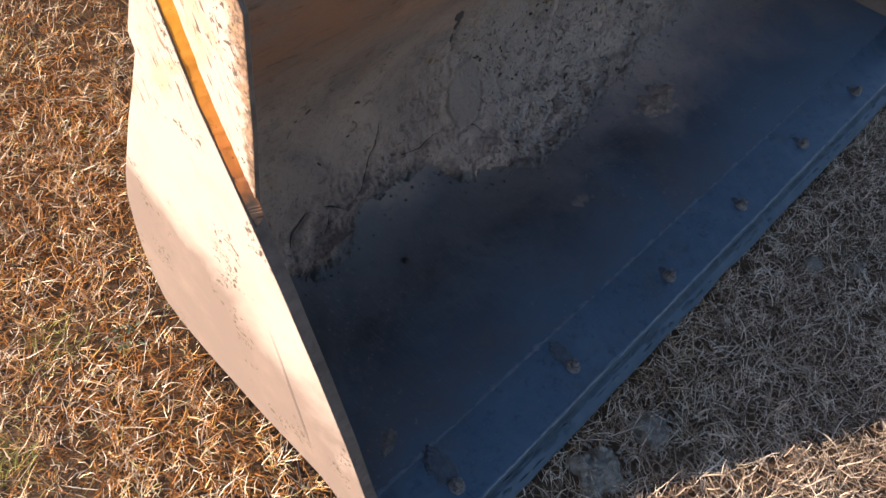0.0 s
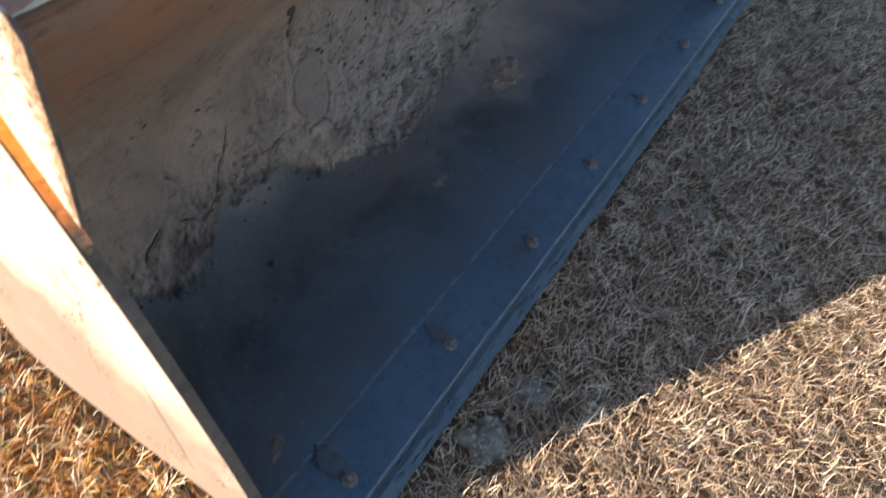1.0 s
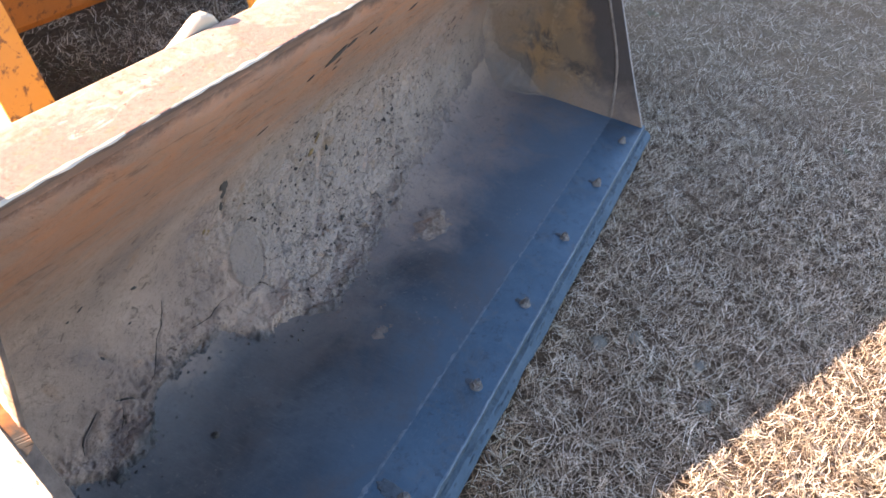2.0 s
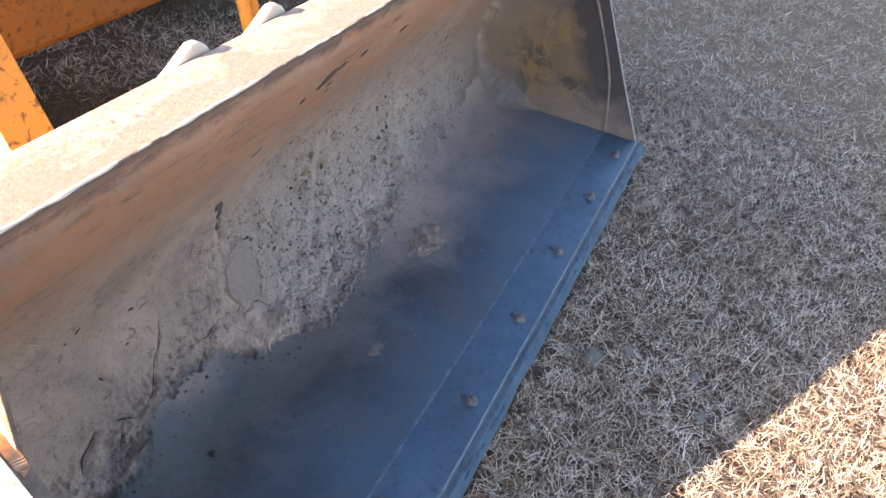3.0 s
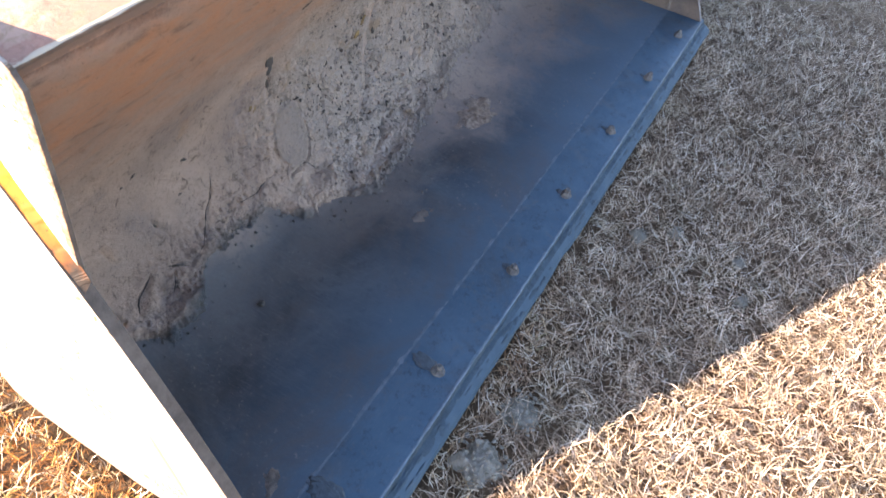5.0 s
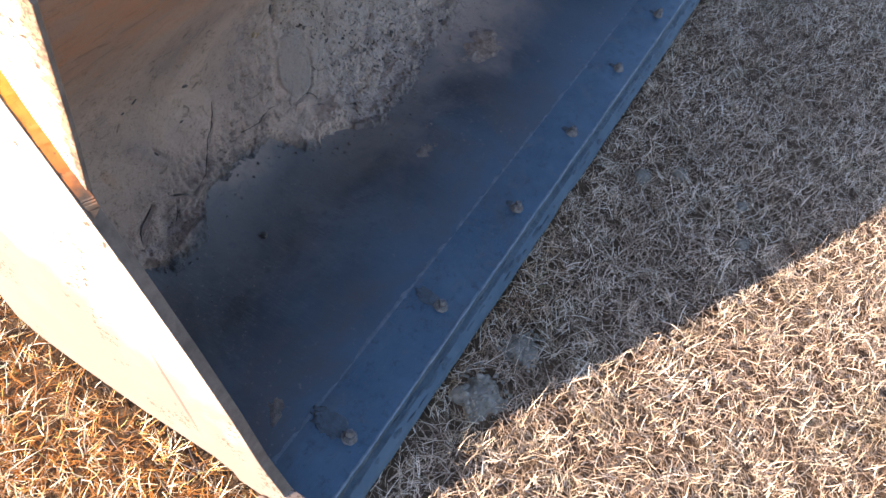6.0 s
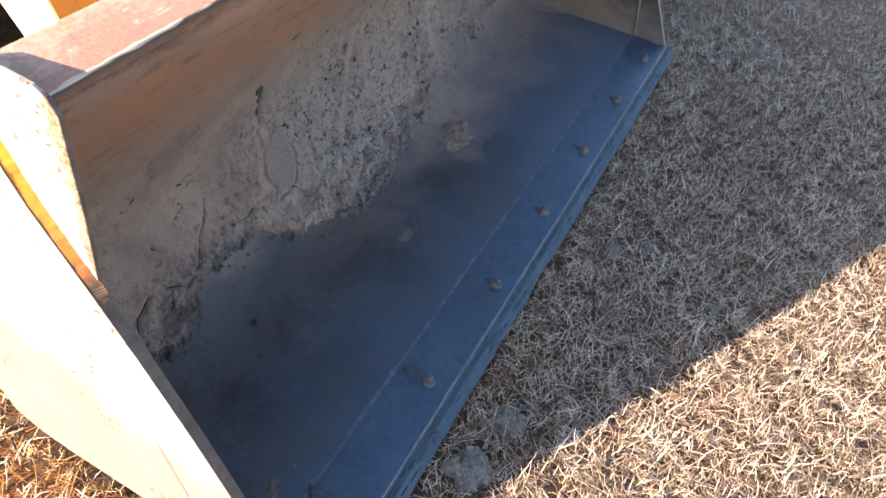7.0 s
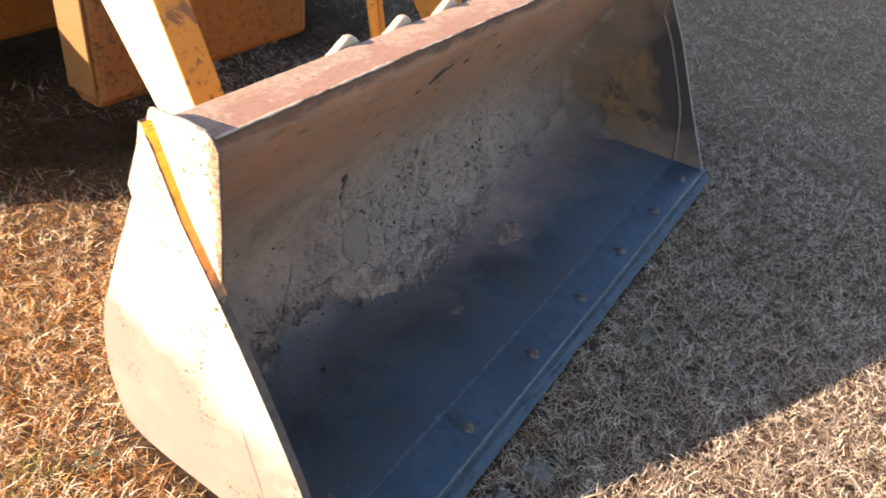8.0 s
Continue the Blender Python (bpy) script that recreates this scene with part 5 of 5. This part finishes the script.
# thin plate added so the post's sunlit side is lighter than its front
tpart("sunlit_side", box_bm(0.579, 0.5895, 1.485, 1.600, 0.28, 0.97), M_TAN, "added tan plate for the post's sunlit side", bevel=0.003)
# unseen block added to stop sun passing beside the hood
tpart("shade_block", box_bm(0.30, 1.66, 1.54, 3.5, 0.84, 1.44), M_ORANGE, "unseen orange block added to shade the lawn", bevel=0.04)
tpart("front_frame", box_bm(0.665, 1.48, 1.50, 1.76, 0.25, 0.95), M_ORANGE, "brown-orange front frame plate", bevel=0.025)
# made-up dark filler that keeps sky light off the ground below
tpart("belly_block", box_bm(0.82, 1.36, 1.85, 3.3, 0.42, 0.86), M_DARK, "dark block added to deepen the shade under the hood", bevel=0.03)
tpart("front_post", prism_x([(1.47, 0.27), (1.49, 0.235), (1.585, 0.235), (1.605, 0.27), (1.605, 0.98), (1.47, 0.98)], 0.590, 0.80), M_POST, "rusty orange front post with a rounded foot", bevel=0.02)


def rod(a, b, r, mat, label):
    a, b = Vector(a), Vector(b)
    bm = bmesh.new()
    m = Matrix.Translation((a + b) / 2) @ (b - a).to_track_quat("Z", "Y").to_matrix().to_4x4()
    bmesh.ops.create_cone(bm, cap_ends=True, segments=14, radius1=r, radius2=r, depth=(b - a).length, matrix=m)
    return tpart("tilt_rod", bm, mat, label, 0.0)


rod((0.948, 0.76, 0.40), (0.905, 0.90, 1.15), 0.013, M_YELLOW, "yellow tilt cylinder rod")
rod((0.990, 0.77, 0.40), (0.947, 0.91, 1.15), 0.009, M_YELLOW, "yellow tilt cylinder rod")


def wheel(x, y, r, w, name="wheel"):
    bm = bmesh.new()
    seg = 36
    prof = [(-w / 2, 0.55 * r), (-w / 2, 0.9 * r), (-w * 0.38, r), (w * 0.38, r), (w / 2, 0.9 * r), (w / 2, 0.55 * r)]
    rings = []
    for k in range(seg):
        a = 2 * math.pi * k / seg
        lug = 0.025 * r * (k % 2)
        rings.append([bm.verts.new((x + px, y + (pr + (lug if pr > 0.95 * r else 0)) * math.cos(a), r + (pr + (lug if pr > 0.95 * r else 0)) * math.sin(a))) for px, pr in prof])
    for k in range(seg):
        p, q = rings[k], rings[(k + 1) % seg]
        for i in range(len(prof) - 1):
            bm.faces.new((p[i], q[i], q[i + 1], p[i + 1]))
    ob = tpart(name, bm, M_TYRE, "black rubber tyre", bevel=0)
    bm = bmesh.new()
    bmesh.ops.create_cone(bm, cap_ends=True, segments=28, radius1=0.56 * r, radius2=0.56 * r, depth=w * 0.6, matrix=Matrix.Translation((x, y, r)) @ Matrix.Rotation(math.pi / 2, 4, "Y"))
    tpart("rim", bm, M_YELLOW, "yellow wheel rim", parent=ob)
    return ob


wheel(-0.19, 2.32, 0.38, 0.22)
wheel(2.15, 2.32, 0.38, 0.22)
# unseen rear wheels, set forward to close a sunny gap on the ground
wheel(-0.12, 3.36, 0.78, 0.42)
wheel(2.08, 3.36, 0.78, 0.42)
tpart("front_axle", box_bm(-0.07, 2.03, 2.16, 2.38, 0.20, 0.42), M_ORANGE, "orange front axle", bevel=0.03)
# unseen bulk behind, added as a shadow caster
tpart("rear_body", box_bm(0.35, 1.61, 3.6, 4.6, 0.5, 1.9), M_ORANGE, "unseen orange rear body, added to shade the lawn", bevel=0.05)


# ---- grass ----
def grass(name, n, area, seed, length, width, lift, mat, label, keep, curl=0.33, segs=3):
    rng = np.random.default_rng(seed)
    x0, x1, y0, y1 = area
    px, py = rng.uniform(x0, x1, n), rng.uniform(y0, y1, n)
    inside = (px > -0.005) & (px < W + 0.005) & (py > 0.035) & (py < 0.66)
    for hx, hy, hr, hh in HEAPS:                    # hardly a blade grows through the clods
        inside |= (np.hypot(px - hx, (py - hy) / 0.8) < 0.9 * hr) & (rng.uniform(0, 1, n) < 0.70)
    ok = ~inside & (keep(px, py) > rng.uniform(0, 1, n))
    px, py = px[ok], py[ok]
    n = len(px)
    head = rng.uniform(0, 2 * np.pi, n) + 0.6 * np.sin(px * 5) + 0.6 * np.cos(py * 6)
    L = length * rng.uniform(0.45, 1.3, n)
    w = width * rng.uniform(0.6, 1.3, n)
    el = np.radians(rng.uniform(*lift, n))
    bend = rng.normal(0, curl, n)
    drop = rng.uniform(0.02, 0.42, n)
    pos = np.stack([px, py, np.zeros(n) - 0.002 + rng.uniform(0, 0.012, n)], 1)
    rows = []
    for k in range(segs + 1):
        t = k / segs
        ww = w * (1 - 0.85 * t ** 1.5)
        side = np.stack([-np.sin(head), np.cos(head), rng.normal(0, 0.35, n)], 1)
        rows.append(pos - side * ww[:, None] / 2)
        rows.append(pos + side * ww[:, None] / 2)
        step = L / segs
        pos = pos + np.stack([np.cos(head) * np.cos(el), np.sin(head) * np.cos(el), np.sin(el)], 1) * step[:, None]
        pos[:, 2] = np.maximum(pos[:, 2], 0.003)
        head = head + bend
        el = el - drop
    V = np.stack(rows, 1).reshape(-1, 3)
    per = 2 * (segs + 1)
    base = (np.arange(n) * per)[:, None, None]
    quad = np.array([[2 * k, 2 * k + 1, 2 * k + 3, 2 * k + 2] for k in range(segs)])[None]
    F = (base + quad).reshape(-1, 4)
    me = bpy.data.meshes.new(name)
    me.vertices.add(len(V))
    me.vertices.foreach_set("co", V.ravel())
    me.loops.add(F.size)
    me.loops.foreach_set("vertex_index", F.ravel().astype(np.int32))
    me.polygons.add(len(F))
    me.polygons.foreach_set("loop_start", np.arange(0, F.size, 4, dtype=np.int32))
    me.update(calc_edges=True)
    me.materials.append(mat)
    ob = new(name, me)
    return tagged(ob, label, "grass", kind="stuff")


def waves(px, py, f):
    """Uneven tufts and bald spots, about -1 to 1."""
    rng = np.random.default_rng(9)
    v = np.zeros(len(px))
    for k in range(14):
        a, g, ph = rng.uniform(0, np.pi), f * rng.uniform(0.35, 2.2), rng.uniform(0, 6.28)
        v += 0.27 * np.sin(g * (px * np.cos(a) + py * np.sin(a)) + ph + 0.8 * np.sin(px * 3 + k) + 0.8 * np.sin(py * 4 - k))
    return v


def box_gap(px, py, x0, x1, y0, y1):
    """How far outside a rectangle, with a wandering edge."""
    dx, dy = np.maximum(np.maximum(x0 - px, px - x1), 0), np.maximum(np.maximum(y0 - py, py - y1), 0)
    return np.hypot(dx, dy) + 0.12 * np.sin(px * 5 + 1.3 * np.sin(py * 4)) + 0.12 * np.sin(py * 6 + px * 2.3)


def lawn_near(px, py):
    return np.clip(1.1 - box_gap(px, py, -0.30, 2.15, -0.75, 1.20) / 0.8, 0, 1)


def under_tractor(px, py):
    """Ground under the loader arms and the tractor, where shade goes into the blade colour."""
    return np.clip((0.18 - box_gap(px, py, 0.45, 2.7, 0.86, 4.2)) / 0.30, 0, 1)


def tufts(f, bias):
    return lambda px, py: np.clip(bias + np.where((px < 0.5) & (py > 0), 1.5, 0.8) * waves(px, py, f), 0.06, 1) * lawn_near(px, py) * (1 - under_tractor(px, py))


NEAR = (-1.2, 3.1, -1.7, 2.1)
grass("thatch", 150000, NEAR, 11, 0.034, 0.0024, (0, 18), M_THATCH, "brown matted thatch under the grass", lambda px, py: 0.8 * lawn_near(px, py) * (1 - under_tractor(px, py)), segs=2)
grass("dry_grass", 540000, NEAR, 21, 0.029, 0.00145, (4, 62), M_STRAW, "short matted dry lawn grass", tufts(70, 0.56), 0.50, 2)
grass("dry_grass", 230000, NEAR, 22, 0.050, 0.00135, (2, 42), M_STRAW, "long dry straw strands lying across the lawn", tufts(50, 0.52), 0.24)


def lawn_mid(px, py):
    return (1 - 0.92 * lawn_near(px, py)) * np.clip(1.1 - box_gap(px, py, 1.9, 4.4, -1.2, 2.0) / 2.2, 0, 1) * np.clip(0.72 + 0.55 * waves(px, py, 31), 0.05, 1) * (1 - under_tractor(px, py))


def lawn_far(px, py):
    return np.clip(1 - lawn_near(px, py) - np.clip(1.1 - box_gap(px, py, 1.9, 4.4, -1.2, 2.0) / 2.2, 0, 1), 0, 1) * np.clip(1.15 - np.hypot(px - 1.5, py - 0.8) / 9.0, 0, 1) * np.clip(0.7 + 0.6 * waves(px, py, 5), 0, 1) * (1 - under_tractor(px, py))


grass("dry_grass", 330000, (-0.4, 6.7, -3.5, 4.3), 3, 0.048, 0.0026, (5, 50), M_STRAW_FAR, "dry lawn grass a few steps off", lawn_mid, segs=2)
grass("dry_grass", 70000, (-7.5, 10.5, -8.0, 9.5), 6, 0.085, 0.0055, (5, 45), M_STRAW_FAR, "rough dry lawn grass away from the bucket", lawn_far, segs=2)
grass("dry_grass", 100000, (0.0, 3.2, 0.66, 3.4), 4, 0.038, 0.0026, (5, 48), M_UNDER_SHADE, "grass under the loader, its shade put into the colour", under_tractor, segs=2)


# small green weeds
def leaf_mesh():
    verts, faces = [], []
    for t, ww in ((0, 0.15), (0.35, 0.85), (0.7, 0.8), (1, 0.05)):
        for sgn in (-1, 0, 1):
            verts.append((t, sgn * 0.2 * ww, 0.45 * t * (1.6 - t) + 0.05 * abs(sgn)))
    for i in range(3):
        for j in range(2):
            q = i * 3 + j
            faces.append((q, q + 1, q + 4, q + 3))
    me = bpy.data.meshes.new("leaf")
    me.from_pydata(verts, [], faces)
    me.shade_smooth()
    me.materials.append(M_LEAF)
    return me


LEAF = leaf_mesh()


def weed(x, y, r, seed):
    rnd = random.Random(seed)
    ob = thing("weed", "small pale green broad-leaved weed in dry grass", "weed", (x, y, 0.008), "weeds in the lawn")
    for k in range(20):
        lf = new("leaf", LEAF)
        lf.parent = ob
        size = r * rnd.uniform(0.30, 0.62)
        away, at = r * math.sqrt(rnd.random()), rnd.uniform(0, 6.28)
        lf.location = (away * math.cos(at), away * math.sin(at), rnd.uniform(0.0, 0.012))
        lf.scale = (size, size * rnd.uniform(0.6, 1.2), size)
        lf.rotation_euler = (rnd.uniform(-0.5, 0.5), rnd.uniform(-0.2, 0.5), k * 2.4 + rnd.uniform(-0.3, 0.3))
    return ob


for i, (x, y, r) in enumerate([(-0.085, 0.665, 0.030), (2.37, -0.575, 0.024), (3.08, 0.27, 0.030)]):
    weed(x, y, r, 40 + i)


def green_tuft(x, y, r, seed):
    """A tuft of living blades among the straw."""
    rnd = random.Random(seed)
    ob = thing("grass_tuft", "yellow-green tuft of living grass in straw", "grass tuft", (x, y, 0.0), "green tufts in the lawn")
    bm = bmesh.new()
    for k in range(70):
        head, el, size = rnd.uniform(0, 6.28), rnd.uniform(0.5, 1.3), rnd.uniform(0.025, 0.050)
        away, at = r * math.sqrt(rnd.random()), rnd.uniform(0, 6.28)
        p = Vector((away * math.cos(at), away * math.sin(at), 0.0))
        last = None
        for j in range(4):
            wide = 0.0011 * (1 - j / 3.2)
            side = Vector((-math.sin(head), math.cos(head), 0)) * wide
            pair = (bm.verts.new(p - side), bm.verts.new(p + side))
            if last:
                bm.faces.new((last[0], last[1], pair[1], pair[0]))
            last = pair
            p = p + Vector((math.cos(head) * math.cos(el), math.sin(head) * math.cos(el), math.sin(el))) * (size / 3)
            el -= rnd.uniform(0.1, 0.5)
    return part("tuft", bm, M_GREEN, ob)


for i, (x, y, r) in enumerate([(-0.31, 0.58, 0.035), (-0.17, 0.72, 0.045)]):
    green_tuft(x, y, r, 60 + i)
